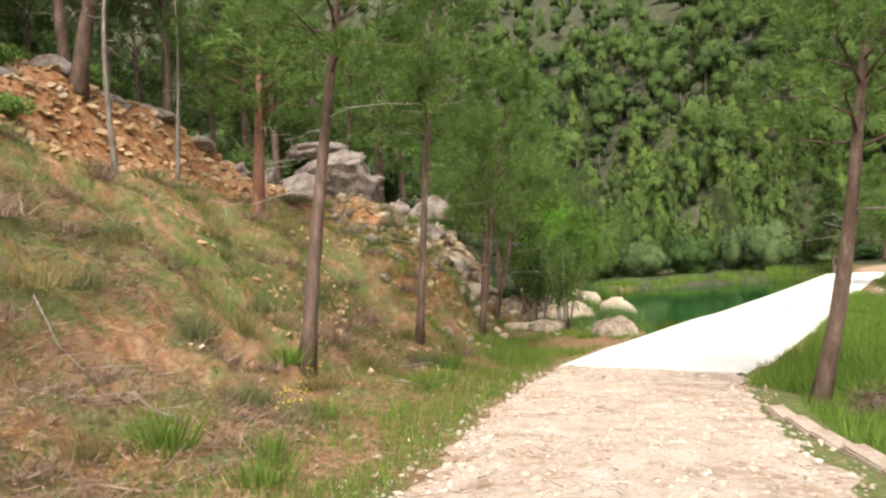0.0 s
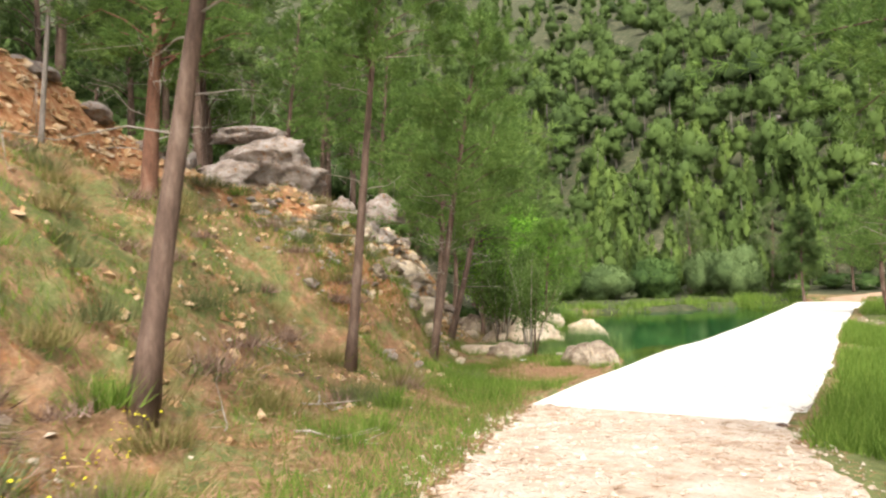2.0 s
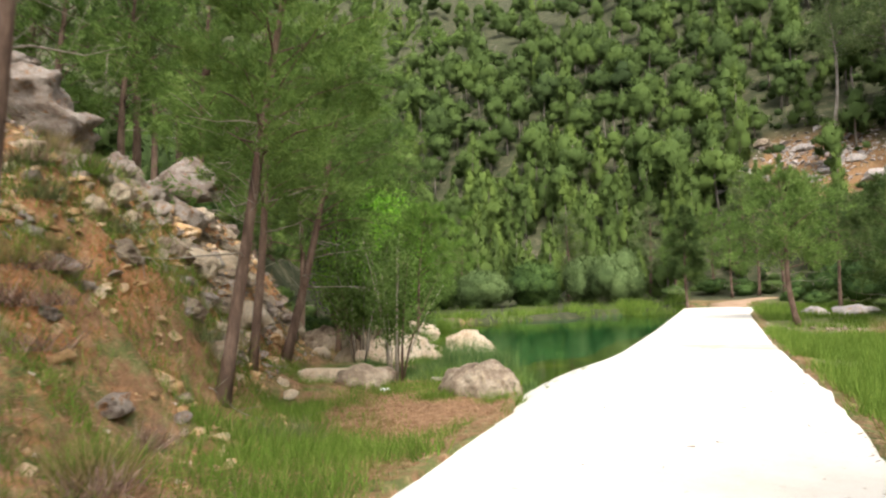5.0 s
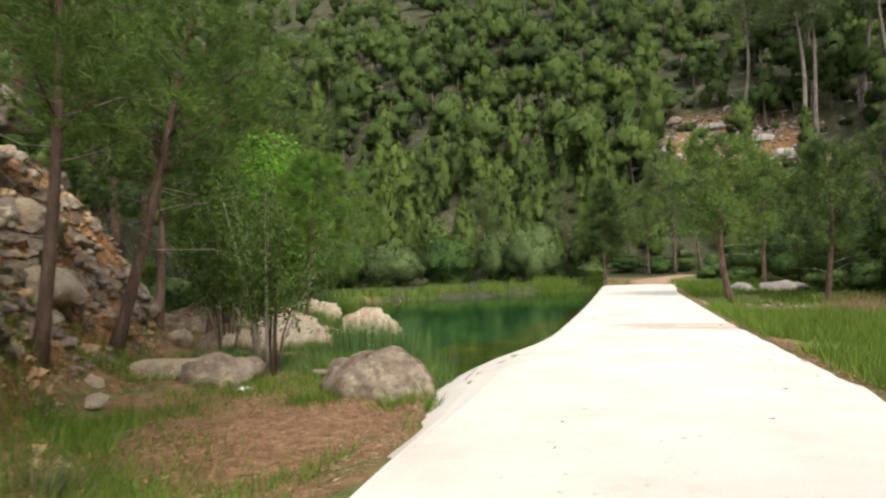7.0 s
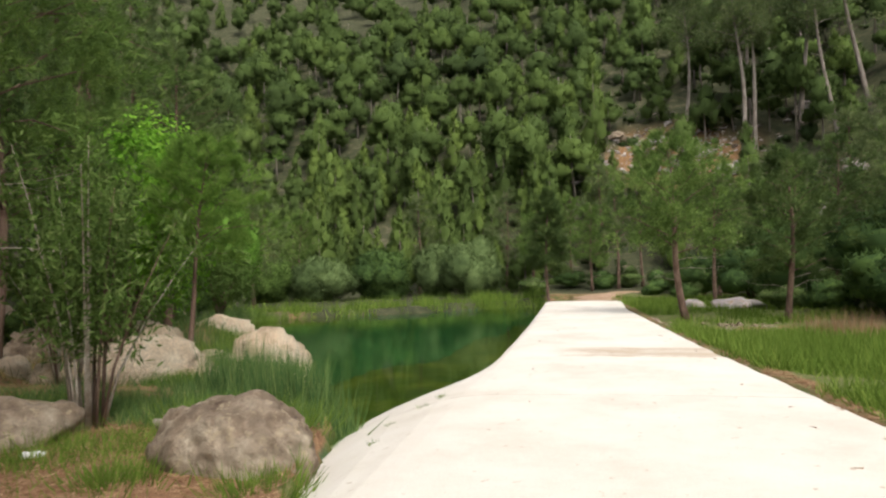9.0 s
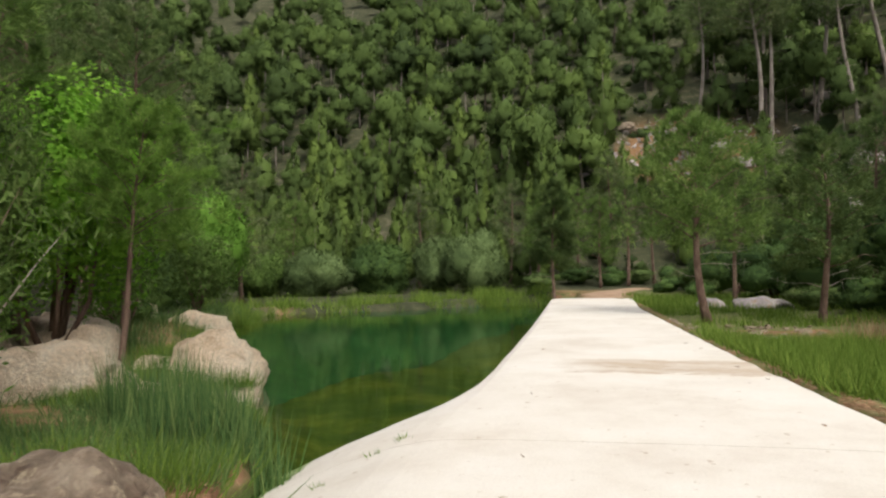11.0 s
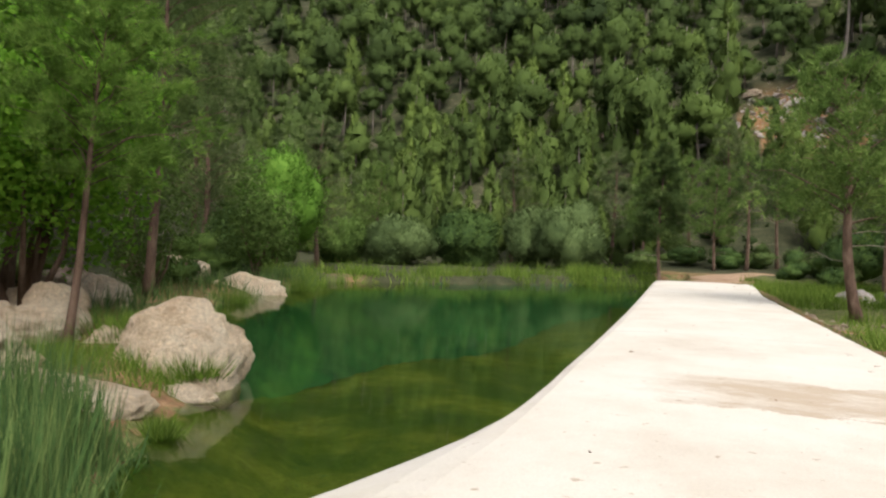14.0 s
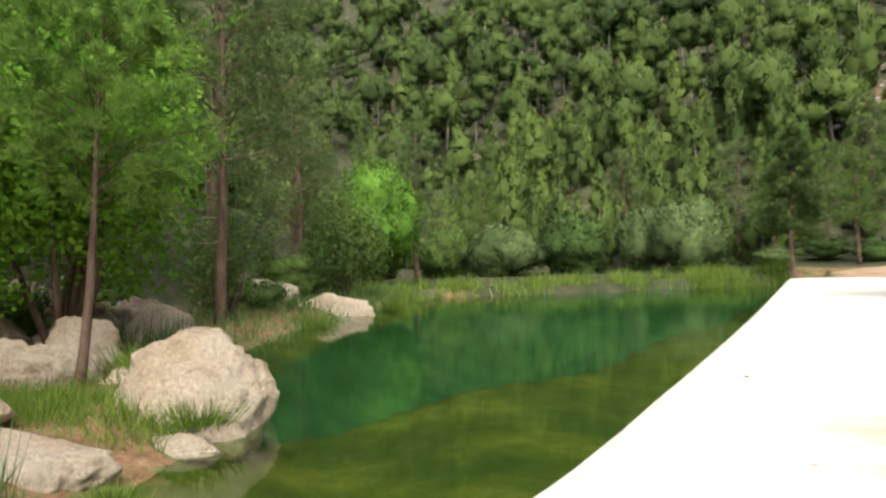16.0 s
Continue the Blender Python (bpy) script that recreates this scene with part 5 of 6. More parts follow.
# ---- grass, reeds, litter and stones ----
def strewn(count, x0, x1, y0, y1, keep, seed):
    """Random ground points in a rectangle where keep(x, y) gives their chance."""
    rng = np.random.default_rng(seed)
    x, y = rng.uniform(x0, x1, count), rng.uniform(y0, y1, count)
    ok = rng.random(count) < keep(x, y)
    x, y = x[ok], y[ok]
    return np.stack([x, y, land(x, y)], 1), rng


def patches(x, y, s=1.0, ph=0.0):
    """Soft patches between 0 and 1."""
    return np.clip(0.5 + 0.5 * (np.sin(x * 0.9 * s + 1.3 * np.sin(y * 0.7 * s + ph)) * np.sin(y * 1.1 * s + 1.1 * np.sin(x * 0.8 * s + 2 * ph))
                                + 0.5 * np.sin(2.3 * s * x + ph) * np.sin(2.9 * s * y + 1.7 * ph)), 0, 1)


def from_edge(x, y):
    return lerp(y, EDGE_Y, EDGE_X) - x


def sward(name, pts, rng, mat, length, width, lean, label, category="grass", tint=None, sink=0.02, per=1, spread=0.05):
    pts = np.repeat(pts, per, 0)
    n = len(pts)
    pts = pts + np.stack([rng.normal(scale=spread, size=n), rng.normal(scale=spread, size=n), np.full(n, -sink)], 1)
    way = unit(np.stack([rng.normal(scale=lean, size=n), rng.normal(scale=lean, size=n), np.ones(n)], 1))
    ln = rng.uniform(length[0], length[1], n)
    t = rng.random(n) if tint is None else np.clip(np.repeat(tint, per) + rng.normal(scale=0.15, size=n), 0, 1)
    return tagged(new(name, soup(name, blades(pts, way, ln, rng.uniform(width[0], width[1], n), rng), mat, t)), label, category, kind="stuff")


def not_rock(x, y):
    return ((x < -2.9) | (x > 2.0) | (y < -1.5)) & (land(x, y) > WATER - 0.05)


# slope: low mixed growth, green hollows, dry thatch
p, r = strewn(60000, -13, 2.5, -17, 8, lambda x, y: (from_edge(x, y) > 0.15) * (from_edge(x, y) < 9.5) * np.where((y > -1) & (from_edge(x, y) > 3.2), 0.25, 1) * np.clip(patches(x, y, 1.0, 0.4) * 1.3 - 0.1, 0.12, 1), 201)
sward("slope_grass", p, r, MEADOW, (0.07, 0.24), (0.008, 0.018), 0.55, "patchy yellow-green grass over the slope", tint=patches(p[:, 0], p[:, 1], 1.7, 1.2), per=2)
p, r = strewn(42000, -12, 2.5, -17, 9, lambda x, y: (from_edge(x, y) > 0.1) * (from_edge(x, y) < 8.5) * (patches(x, y, 1.3, 2.2) > 0.48) * np.where((y > -1) & (from_edge(x, y) > 3.2), 0.2, 1), 202)
sward("slope_grass", p, r, GRASS, (0.08, 0.26), (0.008, 0.016), 0.45, "fresh green grass tufts on the slope", per=2)
p, r = strewn(90000, -12, 2.5, -17, 9, lambda x, y: (from_edge(x, y) > 0.3) * (from_edge(x, y) < 9.5) * (patches(x, y, 0.8, 3.6) > 0.42), 203)
n = len(p)
way = unit(np.stack([r.normal(size=n), r.normal(size=n), r.normal(scale=0.25, size=n) + 0.1], 1))
tagged(new("dry_thatch", soup("dry_thatch", blades(p + np.array([0, 0, 0.03]), way, r.uniform(0.06, 0.24, n), r.uniform(0.006, 0.014, n), r), STRAW, r.random(n))), "dry brown straw and fallen needles on the slope", "litter", kind="stuff")
p, r = strewn(16000, -5.5, 0.3, -15, -9.5, lambda x, y: (from_edge(x, y) > 1.3) * np.clip(patches(x, y, 0.9, 2.6) + 0.2, 0, 1), 214)
n = len(p)
way = unit(np.stack([r.normal(size=n), r.normal(size=n), r.normal(scale=0.3, size=n) + 0.2], 1))
tagged(new("dead_brush", soup("dead_brush", blades(p + np.array([0, 0, 0.05]), way, r.uniform(0.10, 0.36, n), r.uniform(0.006, 0.014, n), r), BRUSH, r.random(n))), "tangle of grey-brown dead brush on the slope", "litter", kind="stuff")
# verge beside track and causeway
p, r = strewn(90000, -9, 2.5, -16, 9.8, lambda x, y: np.where((from_edge(x, y) > -0.05) & (from_edge(x, y) < 0.75 + 0.4 * np.sin(y * 1.3)) & (y < 1), 0.5, 0) + np.where((y > -2.0) & (y < 9.8) & (x < -2.45) & (x > -9.5), (patches(x, y, 1.1, 0.9) > np.where(y < 3.2, 0.22, 0.3)) * 0.95 * np.where(((x + 4.2) / 1.6) ** 2 + ((y - 4.7) / 2.3) ** 2 < 1, 0.07, 1), 0), 204)
p = p[not_rock(p[:, 0], p[:, 1])]
sward("verge_grass", p, r, GRASS, (0.09, 0.30), (0.008, 0.016), 0.4, "bright green grass along the verge", per=2)
p, r = strewn(24000, -6.3, -2.5, -2, 8.5, lambda x, y: 0.9 + 0 * x, 205)
n = len(p)
way = unit(np.stack([r.normal(size=n), r.normal(size=n), r.normal(scale=0.15, size=n) + 0.06], 1))
tagged(new("leaf_litter", soup("leaf_litter", blades(p + np.array([0, 0, 0.015]), way, r.uniform(0.03, 0.11, n), r.uniform(0.006, 0.014, n), r), STRAW, r.random(n))), "reddish dry leaf litter on the flat", "litter", kind="stuff")
# right bank
p, r = strewn(64000, 1.9, 9.5, -3, 20.2, lambda x, y: np.where((x > lerp(y, RIGHT_Y, RIGHT_X) + 0.05 + 0.2 * patches(x, y, 2.0, 1.0) + np.where(y < 4, 0.15, 0)) & (patches(x, y, 0.5, 5.0) > 0.12), np.clip(1.25 - (x - 2) / 7, 0.2, 1), 0), 206)
sward("bank_grass", p, r, GRASS, (0.12, 0.46), (0.012, 0.024), 0.42, "lush green grass on the bank below the causeway", per=2, spread=0.07)
p, r = strewn(9000, 2.4, 10, 26.3, 44, lambda x, y: (patches(x, y, 0.8, 1.0) > 0.35) * 1.0, 207)
sward("bank_grass", p, r, GRASS, (0.15, 0.45), (0.02, 0.04), 0.35, "lush green grass beside the far end of the causeway", per=2, spread=0.1)
p, r = strewn(8000, 5.0, 10.5, 9, 21.5, lambda x, y: (patches(x, y, 0.9, 4.0) > 0.62) * 0.9, 208)
sward("dry_grass", p, r, STRAW, (0.35, 0.85), (0.012, 0.02), 0.25, "tall dry straw-coloured grass on the bank", per=2, spread=0.08)
p, r = strewn(16000, 3.2, 8, -14, -2, lambda x, y: (x > lerp(y, [-60, -12, -6, -1.5], [12, 5.6, 3.3, 2.2]) + 0.35) * 0.95, 209)
sward("verge_grass", p, r, GRASS, (0.10, 0.36), (0.009, 0.018), 0.4, "bright green grass behind the kerb", per=2)
# reeds at the pond
p, r = strewn(3000, -6.4, -3.4, 9.2, 11.5, lambda x, y: np.where((x < lerp(y, SHORE_Y, SHORE_X) - 0.1) & (x > lerp(y, SHORE_Y, SHORE_X) - 1.7), np.clip(patches(x, y, 2.2, 1.0) * 1.5 - 0.1, 0, 1), 0), 210)
sward("reeds", p, r, REED, (0.45, 0.95), (0.012, 0.022), 0.16, "tall green reeds at the pond's near corner", "reeds", per=2)
p, r = strewn(8000, -8.5, -3.0, 8.2, 11.7, lambda x, y: (x < lerp(y, SHORE_Y, SHORE_X) + 0.1) * np.clip(patches(x, y, 1.2, 0.5) * 1.4, 0, 1), 211)
sward("verge_grass", p, r, REED, (0.12, 0.36), (0.01, 0.02), 0.5, "green grass between the reeds", per=2)
p, r = strewn(26000, -18, -1.6, 33, 50, lambda x, y: np.where((x < lerp(y, SHORE_Y, SHORE_X) + 0.5) & (x > lerp(y, SHORE_Y, SHORE_X) - 5), np.clip(patches(x, y, 1.5, 2.0) * 1.4 - 0.5, 0, 1), 0), 212)
p[:, 2] = np.maximum(p[:, 2], WATER - 0.25)
sward("reeds", p, r, GRASS, (0.15, 0.9), (0.03, 0.06), 0.35, "belt of bright green reeds along the far shore", "reeds", per=2, spread=0.12)
p, r = strewn(7000, -17, -1.7, 44.4, 48.4, lambda x, y: (land(x, y) < WATER + 0.25) * (land(x, y) > WATER - 0.5) * np.clip(patches(x, y, 2.6, 1.0) * 1.5 - 0.2, 0.05, 1), 236)
p[:, 2] = np.maximum(p[:, 2], WATER - 0.25)
sward("reeds", p, r, GRASS, (0.3, 1.0), (0.025, 0.05), 0.28, "uneven clumps of bright green reeds standing in the far shallows", "reeds", per=2, spread=0.12)
p, r = strewn(10000, -8.0, -2.55, -1.5, 4.5, lambda x, y: (((x + 4.2) / 1.7) ** 2 + ((y - 4.9) / 2.4) ** 2 > 1) * (from_edge(x, y) < 2.6) * np.clip(patches(x, y, 1.3, 2.7) * 2.4 - 0.9, 0, 1), 237)
sward("verge_grass", p, r, GRASS, (0.14, 0.42), (0.010, 0.020), 0.42, "lush bright green grass clumps on the flat", per=2)
p, r = strewn(9000, -18, -8.2, 8.5, 26, lambda x, y: (land(x, y) > WATER + 0.05) * np.clip(patches(x, y, 0.9, 1.4) * 1.2 - 0.1, 0.1, 1), 235)
sward("wood_grass", p, r, MEADOW, (0.10, 0.34), (0.012, 0.024), 0.5, "thin yellow-green grass under the trees of the bank", per=2, spread=0.1)
p, r = strewn(9000, -20, -8, 16, 36, lambda x, y: (np.abs(x - lerp(y, SHORE_Y, SHORE_X) + 1.2) < 1.5) * np.clip(patches(x, y, 1.0, 0.3) * 1.2, 0.1, 1), 213)
p[:, 2] = np.maximum(p[:, 2], WATER - 0.2)
sward("reeds", p, r, REED, (0.25, 0.7), (0.02, 0.035), 0.3, "reeds and sedge along the wooded shore", "reeds", per=2, spread=0.1)


def tussock(x, y, z, h, count, seed, label, mat=None, name="grass_tussock", lean=0.6, wide=0.12):
    rng = np.random.default_rng(seed)
    at = np.stack([rng.normal(scale=wide, size=count), rng.normal(scale=wide, size=count), np.zeros(count)], 1)
    way = unit(np.stack([at[:, 0] / wide * 0.3 + rng.normal(scale=lean * 0.5, size=count), at[:, 1] / wide * 0.3 + rng.normal(scale=lean * 0.5, size=count), np.ones(count)], 1))
    ob = new(name, soup(name, blades(at, way, rng.uniform(0.5, 1.1, count) * h, np.full(count, 0.014), rng), mat or GRASS, rng.random(count)))
    ob.location = (x, y, z)
    return tagged(ob, label, "grass", "grass tussocks", "stuff")


for i, (x, y, z, h, w) in enumerate(((-6.12, 13.98, -0.42, 0.32, 0.14), (-6.62, 13.0, -0.55, 0.42, 0.2), (-7.6, 13.3, -0.4, 0.4, 0.28), (-5.22, 12.28, -0.62, 0.26, 0.07), (-8.1, 15.2, -0.2, 0.45, 0.3),
                                     (-7.3, 12.9, -0.45, 0.4, 0.3), (-7.9, 12.7, -0.35, 0.4, 0.3), (-7.5, 14.6, 0.0, 0.25, 0.12), (-4.6, 6.1, -0.3, 0.25, 0.2), (-3.2, 5.9, -0.3, 0.25, 0.2), (-5.1, 8.6, -0.3, 0.4, 0.35), (-4.2, 8.2, -0.3, 0.45, 0.35),
                                     (-14.9, 26.3, -0.6, 0.6, 0.4), (-12.6, 24.2, -0.6, 0.5, 0.3), (-13.6, 29.9, -0.62, 0.8, 0.25))):
    tussock(x, y, z, h, 420, 300 + i, "dense green grass tussock between the rocks", wide=w)
for i, (x, y, h) in enumerate(((-0.63, -12.1, 0.5), (-0.2, -11.3, 0.35), (0.35, -11.9, 0.3), (-2.0, -6.5, 0.4), (-2.3, -5.4, 0.3), (-1.2, -9.6, 0.3), (-3.1, -3.9, 0.35), (-2.7, -8.7, 0.35), (-4.2, -2.2, 0.35), (-5.2, 0.2, 0.35), (-5.0, -8.6, 0.3), (-6.5, -6.2, 0.35),
                                  (-8.0, 1.2, 0.4), (-11.6, 5.4, 0.5), (-12.2, 3.0, 0.45), (-9.3, -1.0, 0.35))):
    tussock(x, y, ground_at(x, y) - 0.03, h, 260, 330 + i, "leafy green tuft on the slope", wide=0.13)
rs = np.random.default_rng(500)
for i in range(170):
    y = rs.uniform(-15, 2)
    x = float(lerp(y, EDGE_Y, EDGE_X)) - rs.uniform(1.8, 9.0)
    dry, herb = i % 3 == 0, i % 3 == 1
    tussock(x, y, ground_at(x, y) - 0.03, rs.uniform(0.22, 0.42), 240, 510 + i, "dry grey-brown spiny shrub on the slope" if dry else "low grey-green herb cushion on the slope" if herb else "low yellow-green grass tuft on the slope", BRUSH if dry else HERB if herb else MEADOW, "dry_shrub" if dry else "herb_cushion" if herb else "grass_tussock", 1.3 if dry else 0.8, rs.uniform(0.1, 0.22))
for i, (x, y) in enumerate(((-2.68, 8.24), (-2.45, 8.93), (-2.3, 9.3), (-2.62, 7.2))):
    cr, ap, az = float(lerp(y, CREST_Y, CREST_X)), float(lerp(y, CREST_Y, APRON)), float(lerp(y, CREST_Y, APRON_Z))
    tussock(x, y, max(az * (cr - x) / ap * 0.9 - 0.03, -0.6), 0.09, 30, 360 + i, "small weed in a crack of the concrete", name="crack_weed", wide=0.03)
for i, (x, y) in enumerate(((-2.2, -8.9), (-1.6, -9.6), (-0.8, -10.5), (-2.35, -8.65))):
    rng = np.random.default_rng(380 + i)
    at = np.stack([rng.normal(scale=0.1, size=16), rng.normal(scale=0.1, size=16), rng.uniform(0.16, 0.36, 16)], 1)
    root = thing("yellow_flowers", (x, y, ground_at(x, y)), "small yellow wildflowers on green stems", "flower", kind="stuff")
    part("petals", soup("petals", leaves(at, unit(rng.normal(size=(16, 3)) + np.array([0, 0, 1])), np.full(16, 0.03), np.full(16, 0.025), rng), YELLOW), root)
    part("stalks", soup("stalks", blades(at * np.array([0.5, 0.5, 0]), unit(at), np.linalg.norm(at, axis=1), np.full(16, 0.006), rng), GRASS), root)


def stones(name, pts, rng, size, mat, label, flat=0.6, kind="stuff"):
    """Angular stones, joined."""
    base = unit(np.array([(1, 1, 1), (-1, -1, 1), (-1, 1, -1), (1, -1, -1), (0, 0, 1.3), (1.2, 0, 0), (-0.2, 1.2, 0), (-1.1, -0.5, 0)], float))
    import_faces = [(4, 0, 6), (4, 6, 1), (4, 1, 7), (4, 7, 3), (4, 3, 5), (4, 5, 0), (0, 5, 6), (6, 2, 1), (1, 2, 7), (7, 2, 3), (3, 2, 5), (5, 2, 6)]
    V, F = [], []
    for p in pts:
        s = (size[0] + (size[1] - size[0]) * rng.random() ** 2.2) * rng.uniform(0.6, 1.4, 3) * np.array([1, 1, flat])
        a = rng.uniform(0, 6.28)
        q = (base + rng.normal(scale=0.14, size=base.shape)) * s
        c, sn = math.cos(a), math.sin(a)
        q = q @ np.array([[c, sn, 0], [-sn, c, 0], [0, 0, 1]]) + p
        k = len(V)
        V.extend(q.tolist())
        F.extend((i + k, j + k, m + k) for i, j, m in import_faces)
    return tagged(new(name, plain(name, V, F, mat, False)), label, "stones", kind=kind)


p, r = strewn(22000, -2.8, 6.5, -16, -1.3, lambda x, y: np.clip(0.5 - from_edge(x, y), 0, 1) ** 0.7 * np.clip(0.1 - x + lerp(y, [-60, -12, -6, -1.5], [12, 5.6, 3.3, 2.1]), 0, 1) ** 0.7 * 0.8, 220)
p[:, 2] += 0.012
stones("gravel_stones", p, r, (0.01, 0.05), PEBBLE, "loose pale stones scattered over the track")
p, r = strewn(11000, -2.5, 6, -16, -0.6, lambda x, y: ((from_edge(x, y) < 0.2) & (x < lerp(y, [-60, -12, -6, -1.5], [12, 5.6, 3.3, 2.1]))) * (0.25 + 0.75 * (patches(x, y, 0.9, 2.0) > 0.5)), 221)
n = len(p)
way = unit(np.stack([r.normal(size=n), r.normal(size=n), r.normal(scale=0.1, size=n) + 0.04], 1))
tagged(new("needle_litter", soup("needle_litter", blades(p + np.array([0, 0, 0.03]), way, r.uniform(0.05, 0.18, n), r.uniform(0.006, 0.014, n), r), STRAW, r.random(n))), "dry brown needles on the gravel track", "litter", kind="stuff")
p, r = strewn(11000, -14, -6.3, -1, 12, lambda x, y: (from_edge(x, y) > 2.4) * (from_edge(x, y) < 9) * np.clip(patches(x, y, 1.0, 0.2) * 0.5, 0.05, 1), 222)
stones("scree", p, r, (0.03, 0.13), ORANGE_ROCK, "loose ochre and grey rubble on the slope")
p, r = strewn(3400, -14, -6.3, -2, 12, lambda x, y: (from_edge(x, y) > 2.5) * (from_edge(x, y) < 9) * 0.5, 223)
stones("scree", p, r, (0.04, 0.16), OUTCROP, "brown-grey limestone rubble on the slope")
p, r = strewn(3400, -16, -7, 2, 13, lambda x, y: (from_edge(x, y) > 3.0) * (from_edge(x, y) < 9.5) * 0.6, 234)
stones("scree", p, r, (0.05, 0.26), LICHEN_ROCK, "jagged grey-brown blocks covering the nose of the slope", 0.75)
p, r = strewn(9000, -16, -5, -14, 3, lambda x, y: (from_edge(x, y) > 8.8) * (from_edge(x, y) < 12.2) * 0.9, 228)
stones("scree", p, r, (0.03, 0.16), ORANGE_ROCK, "ochre chips of rubble in the scarp")
p, r = strewn(1800, -16, -7, -12, 3, lambda x, y: (from_edge(x, y) > 8.6) * (from_edge(x, y) < 12.4) * 0.8, 224)
stones("scree", p, r, (0.05, 0.2), ORANGE_ROCK, "ochre rubble breaking from the scarp", 0.7)
p, r = strewn(650, -12, 1, -16, 0, lambda x, y: (from_edge(x, y) > 0.5) * (from_edge(x, y) < 8.6) * 0.5, 225)
stones("slope_stones", p, r, (0.02, 0.07), PEBBLE, "pale stones scattered on the slope")
p, r = strewn(420, 2.2, 6.5, 20, 27, lambda x, y: np.exp(-((y - 23.5) / 3.2) ** 2), 226)
stones("stream_stones", p, r, (0.05, 0.2), LICHEN_ROCK, "grey stones in the dry stream bed")
p, r = strewn(420, -2.0, 2.2, -1.6, 40, lambda x, y: np.where(x > 1.2, 0.9, 0.18) * np.where(y < 5, 1, 0.5), 227)
n = len(p)
p[:, 2] = 0.02
way = unit(np.stack([r.normal(size=n), r.normal(size=n), np.full(n, 0.02)], 1))
tagged(new("leaf_litter", soup("leaf_litter", blades(p, way, r.uniform(0.03, 0.11, n), r.uniform(0.008, 0.02, n), r), STRAW, r.random(n) * 0.6)), "dry twigs and leaves lying on the concrete", "litter", kind="stuff")

p, r = strewn(5000, -9.5, -6.0, 11.2, 14.2, lambda x, y: (land(x, y) > WATER - 0.03) * (np.hypot(x + 6.28, (y - 12.1) * 1.3) > 0.75) * np.clip(patches(x, y, 1.5, 0.7) * 1.3 - 0.1, 0, 1), 232)
sward("verge_grass", p, r, GRASS, (0.10, 0.34), (0.009, 0.018), 0.45, "green grass between the boulders at the pond", per=3, spread=0.06)
p, r = strewn(5200, -10, -2, -8, 3, lambda x, y: (from_edge(x, y) > 1.6) * (from_edge(x, y) < 6.5) * np.clip(patches(x, y, 1.4, 3.0) - 0.2, 0, 1), 233)
stones("slope_rubble", p, r, (0.015, 0.10), ORANGE_ROCK, "small ochre clods and stones on the slope", 0.8)

# litter drifted over both edges of the way
p, r = strewn(15000, 1.2, 3.2, -1.8, 14, lambda x, y: np.clip(1.1 - np.abs(x - lerp(y, RIGHT_Y, RIGHT_X) - 0.18) / (0.10 + 0.42 * patches(x, y, 1.6, 0.8) * np.where(y < 4, 1, 0.4)), 0, 1), 230)
n = len(p)
p[:, 2] = np.where(p[:, 0] < lerp(p[:, 1], RIGHT_Y, RIGHT_X) + 0.1, 0.012, np.maximum(p[:, 2], -0.12) + 0.015)
way = unit(np.stack([r.normal(size=n), r.normal(size=n), r.normal(scale=0.08, size=n) + 0.05], 1))
tagged(new("leaf_litter", soup("leaf_litter", blades(p, way, r.uniform(0.03, 0.12, n), r.uniform(0.008, 0.02, n), r), STRAW, r.random(n))), "brown leaf litter drifted along the concrete edge", "litter", kind="stuff")
p, r = strewn(16000, -3.5, 3.2, -15.5, -1, lambda x, y: np.exp(-((from_edge(x, y) - 0.1) / 0.32) ** 2), 231)
n = len(p)
way = unit(np.stack([r.normal(size=n), r.normal(size=n), r.normal(scale=0.12, size=n) + 0.1], 1))
tagged(new("leaf_litter", soup("leaf_litter", blades(p + np.array([0, 0, 0.03]), way, r.uniform(0.04, 0.15, n), r.uniform(0.007, 0.016, n), r), STRAW, r.random(n))), "dry straw and leaves along the track's edge", "litter", kind="stuff")

# kerb of cast blocks beside the track
kerb = thing("kerb", (0, 0, 0), "weathered concrete kerb beside the gravel track", "kerb", kind="structure")
line = [np.array((3.05, -5.6)), np.array((3.75, -7.1)), np.array((4.5, -8.5)), np.array((5.6, -10.6)), np.array((6.6, -12.6)), np.array((7.8, -15.2))]
for a0, b0 in zip(line, line[1:]):
    steps = max(1, round(float(np.linalg.norm(b0 - a0)) / 1.0))
    for i in range(steps):
        a1, b1 = a0 + (b0 - a0) * i / steps, a0 + (b0 - a0) * (i + 0.985) / steps
        mid, ln = (a1 + b1) / 2, float(np.linalg.norm(b1 - a1))
        bm = bmesh.new()
        bmesh.ops.create_cube(bm, size=1.0)
        bmesh.ops.scale(bm, vec=(ln, 0.24, 0.34), verts=bm.verts)
        bmesh.ops.bevel(bm, geom=bm.edges[:], offset=0.02, segments=2, affect="EDGES")
        me = bpy.data.meshes.new("kerb_stone")
        bm.to_mesh(me)
        bm.free()
        me.materials.append(GRAVEL)
        st = part("kerb_stone", me, kerb)
        st.matrix_basis = pose(mid[0], mid[1], ground_at(mid[0], mid[1]) - 0.10 + 0.02 * math.sin(i * 2.7 + mid[0]), 0, 0, math.degrees(math.atan2(b1[1] - a1[1], b1[0] - a1[0])))


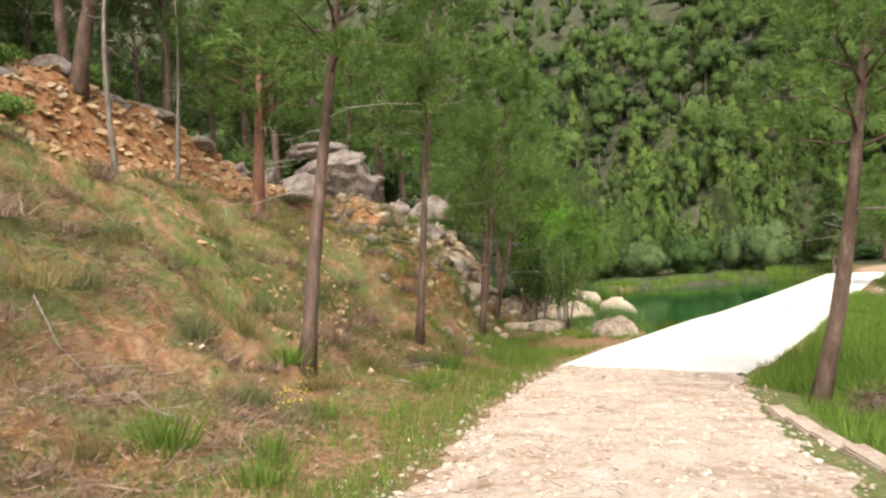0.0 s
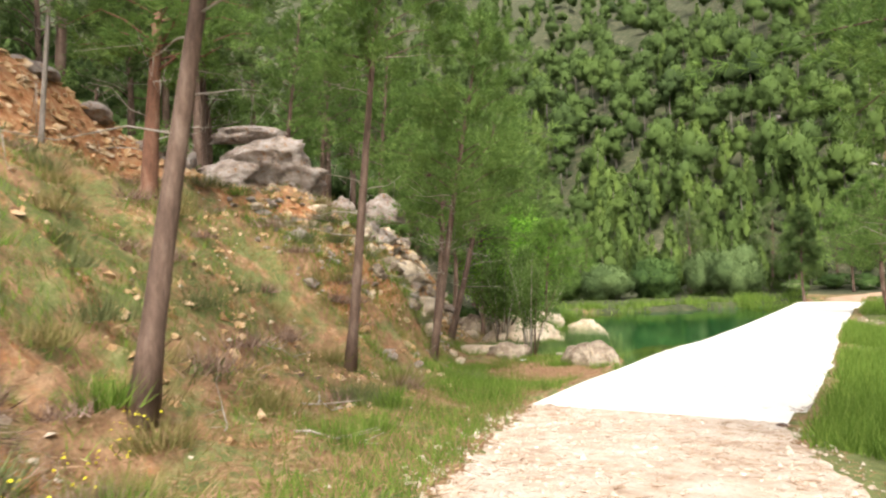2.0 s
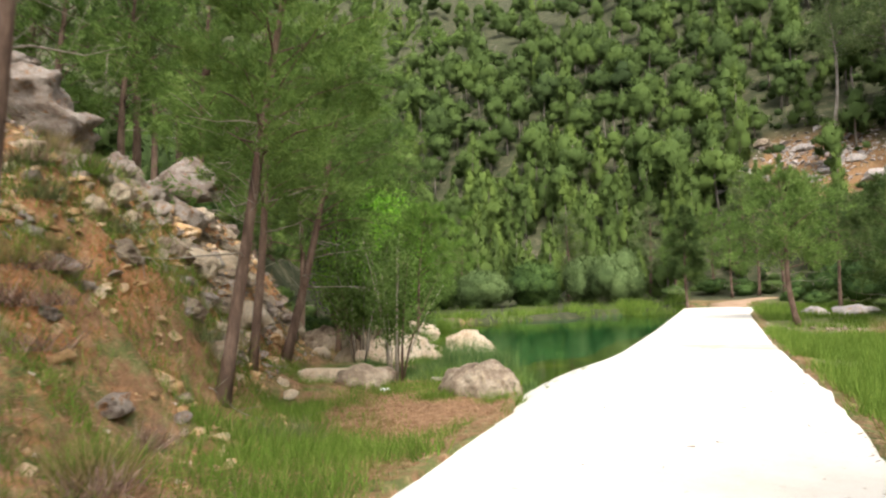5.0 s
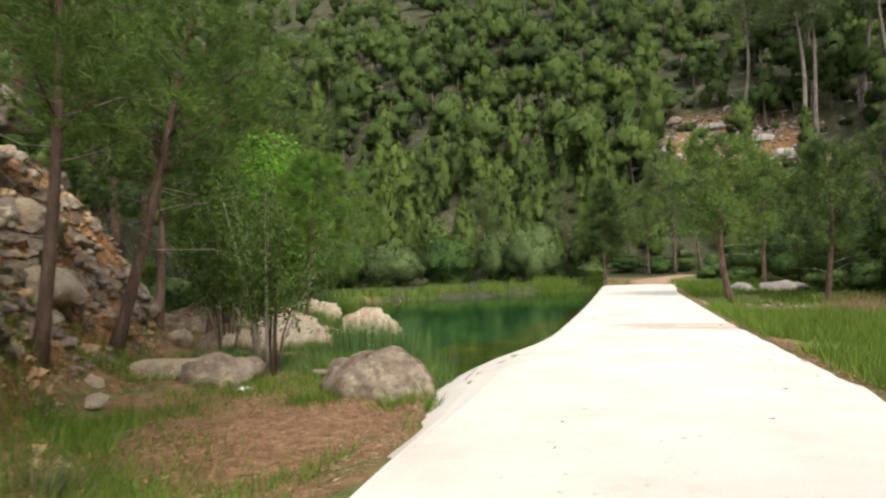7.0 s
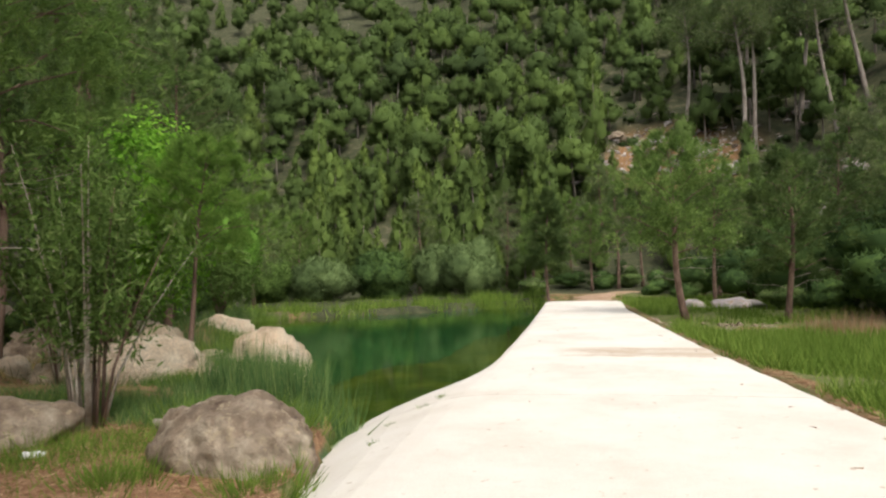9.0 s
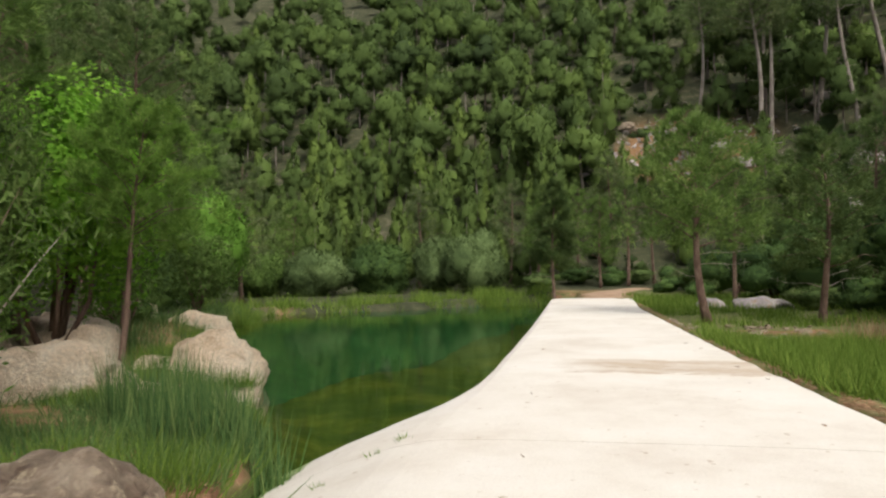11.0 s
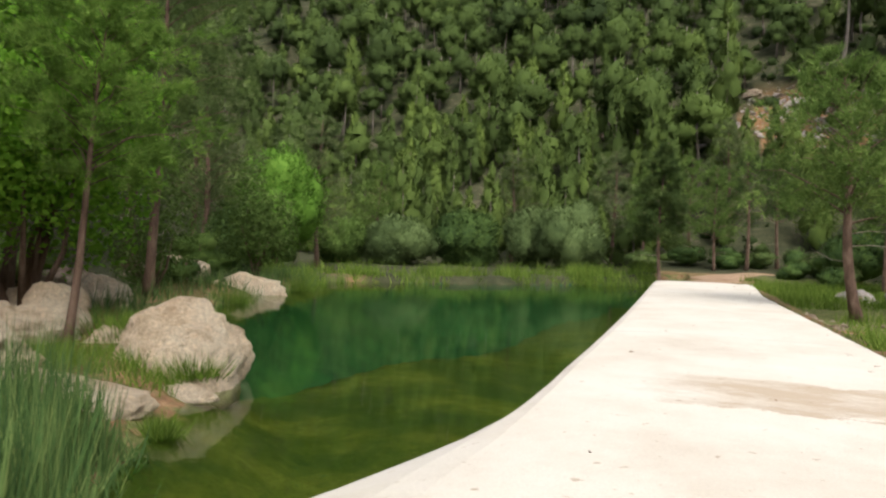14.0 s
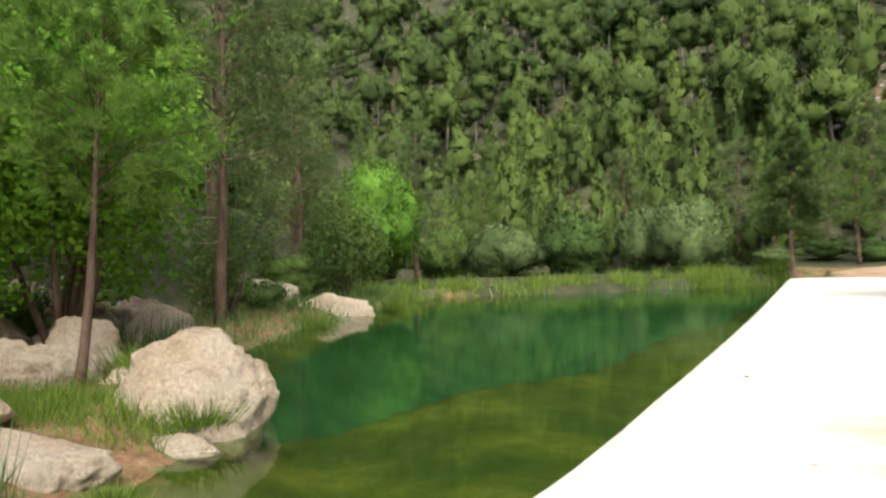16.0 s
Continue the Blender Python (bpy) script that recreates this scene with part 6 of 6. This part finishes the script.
def stump(x, y, rad, h, seed):
    z = ground_at(x, y) - 0.04
    root = thing("tree_stump", (x, y, z), "freshly sawn small tree stump with a pale cut", "stump", "sawn stumps")
    part("stub", plain("stub", *tubes([[((0, 0, 0), rad * 1.25), ((0, 0, h * 0.5), rad * 1.03), ((0.005, 0, h), rad)]], 12), BARK), root)
    part("cut_face", plain("cut_face", *tubes([[((0.005, 0, h), rad * 0.94), ((0.005, 0, h + 0.006), rad * 0.9)]], 12), CUT_WOOD), root, "pale orange sawn wood")


for i, (x, y) in enumerate(((-4.5, -3.94), (-4.28, -5.31), (-4.38, -4.5), (-5.6, -3.2), (-3.6, -5.9))):
    stump(x, y, 0.07 + 0.012 * (i % 3), 0.045 + 0.02 * (i % 2), i)


def fallen_branch(x, y, length, turn, seed, label, rad=0.018, mat=None):
    """A bare fallen branch with side twigs, lying along the ground."""
    rng = np.random.default_rng(seed)
    root = thing("fallen_branch", (x, y, ground_at(x, y)), label, "branch", "fallen branches")
    d = np.array([math.cos(radians(turn)), math.sin(radians(turn))])
    pts = []
    for f in np.linspace(0, 1, 6):
        q = d * length * f + rng.normal(scale=0.05 * length, size=2)
        pts.append(np.array([q[0], q[1], ground_at(x + q[0], y + q[1]) - ground_at(x, y) + 0.03 + rng.uniform(0, 0.06)]))
    part("limb", plain("limb", *tubes([list(zip(pts, np.linspace(1, 0.3, 6) * rad))], 6), mat or DEADWOOD), root)
    for i in range(4):
        p0 = pts[1 + i % 4]
        e = rng.normal(size=3) * np.array([1, 1, 0.3]) * length * 0.28 + np.array([d[0], d[1], 0.25]) * length * 0.15
        e[2] = abs(e[2])
        part("twig", plain("twig", *tubes([[(p0, rad * 0.5), (p0 + e * 0.6, rad * 0.35), (p0 + e, rad * 0.12)]], 5), mat or DEADWOOD), root)


for i, (x, y, ln, tr) in enumerate(((-2.4, -7.5, 1.1, 150), (-2.2, -6.9, 0.9, 60), (-5.2, -4.3, 0.6, 80), (-2.9, -12.0, 0.9, 20), (-1.9, -12.6, 0.8, 70),
                                    (-1.1, -11.6, 0.8, 200), (-5.6, 0.9, 0.8, 30), (-6.4, 3.6, 0.7, 10), (-3.2, -5.6, 0.8, 100), (-6.2, -9.6, 1.8, 350), (-7.6, 1.5, 0.8, 60))):
    fallen_branch(x, y, ln, tr, 400 + i, "bare bleached branch lying on the slope", 0.009 + 0.004 * (i % 3))
fallen_branch(-5.3, 8.0, 1.0, 350, 450, "grey driftwood lying behind the boulder", 0.06)

# brush heap beside the track, and small things
def brush_heap(x, y, rad, h, seed):
    rng = np.random.default_rng(seed)
    root = thing("brush_heap", (x, y, ground_at(x, y)), "heap of dark dead brushwood in the grass", "brush heap")
    n = 900
    a, o = rng.uniform(0, 6.28, n), rng.uniform(0, 1, n) ** 0.6
    at = np.stack([np.cos(a) * o * rad * 1.4, np.sin(a) * o * rad, (1 - o ** 2) * h * rng.uniform(0.2, 1, n)], 1)
    way = unit(rng.normal(size=(n, 3)) * np.array([1, 1, 0.35]))
    part("brushwood", soup("brushwood", blades(at, way, rng.uniform(0.2, 0.6, n), rng.uniform(0.015, 0.03, n), rng), BARK), root)
    part("core", lump("core", (rad * 1.2, rad * 0.85, h * 0.75), seed, 3, 0.3, BARK), root)


brush_heap(4.6, -4.3, 0.75, 0.42, 460)
rock("dark_stone", 1.75, -1.45, 0.02, (0.09, 0.08, 0.07), 90, DARK_STONE, "small dark stone on the gravel by the causeway", 0, fine=2)
rock("crumpled_paper", -5.93, 6.74, -0.25, (0.11, 0.06, 0.05), 91, PAPER, "crumpled white paper lying on the litter", 20, fine=3, rough=0.5)
rock("pale_stone", -7.9, 5.9, -0.1, (0.22, 0.18, 0.16), 92, TAN_ROCK, "pale stone at the foot of the slope", 20, fine=3)
rock("pale_stone", -7.1, 5.1, -0.15, (0.16, 0.14, 0.12), 93, TAN_ROCK, "pale stone at the foot of the slope", 70, fine=3)

far_spots[:, 2] = land(far_spots[:, 0], far_spots[:, 1])
stones("hillside_scree", far_spots, p0, (0.12, 0.5), GREY_ROCK, "pale scree showing through the trees on the hillside")
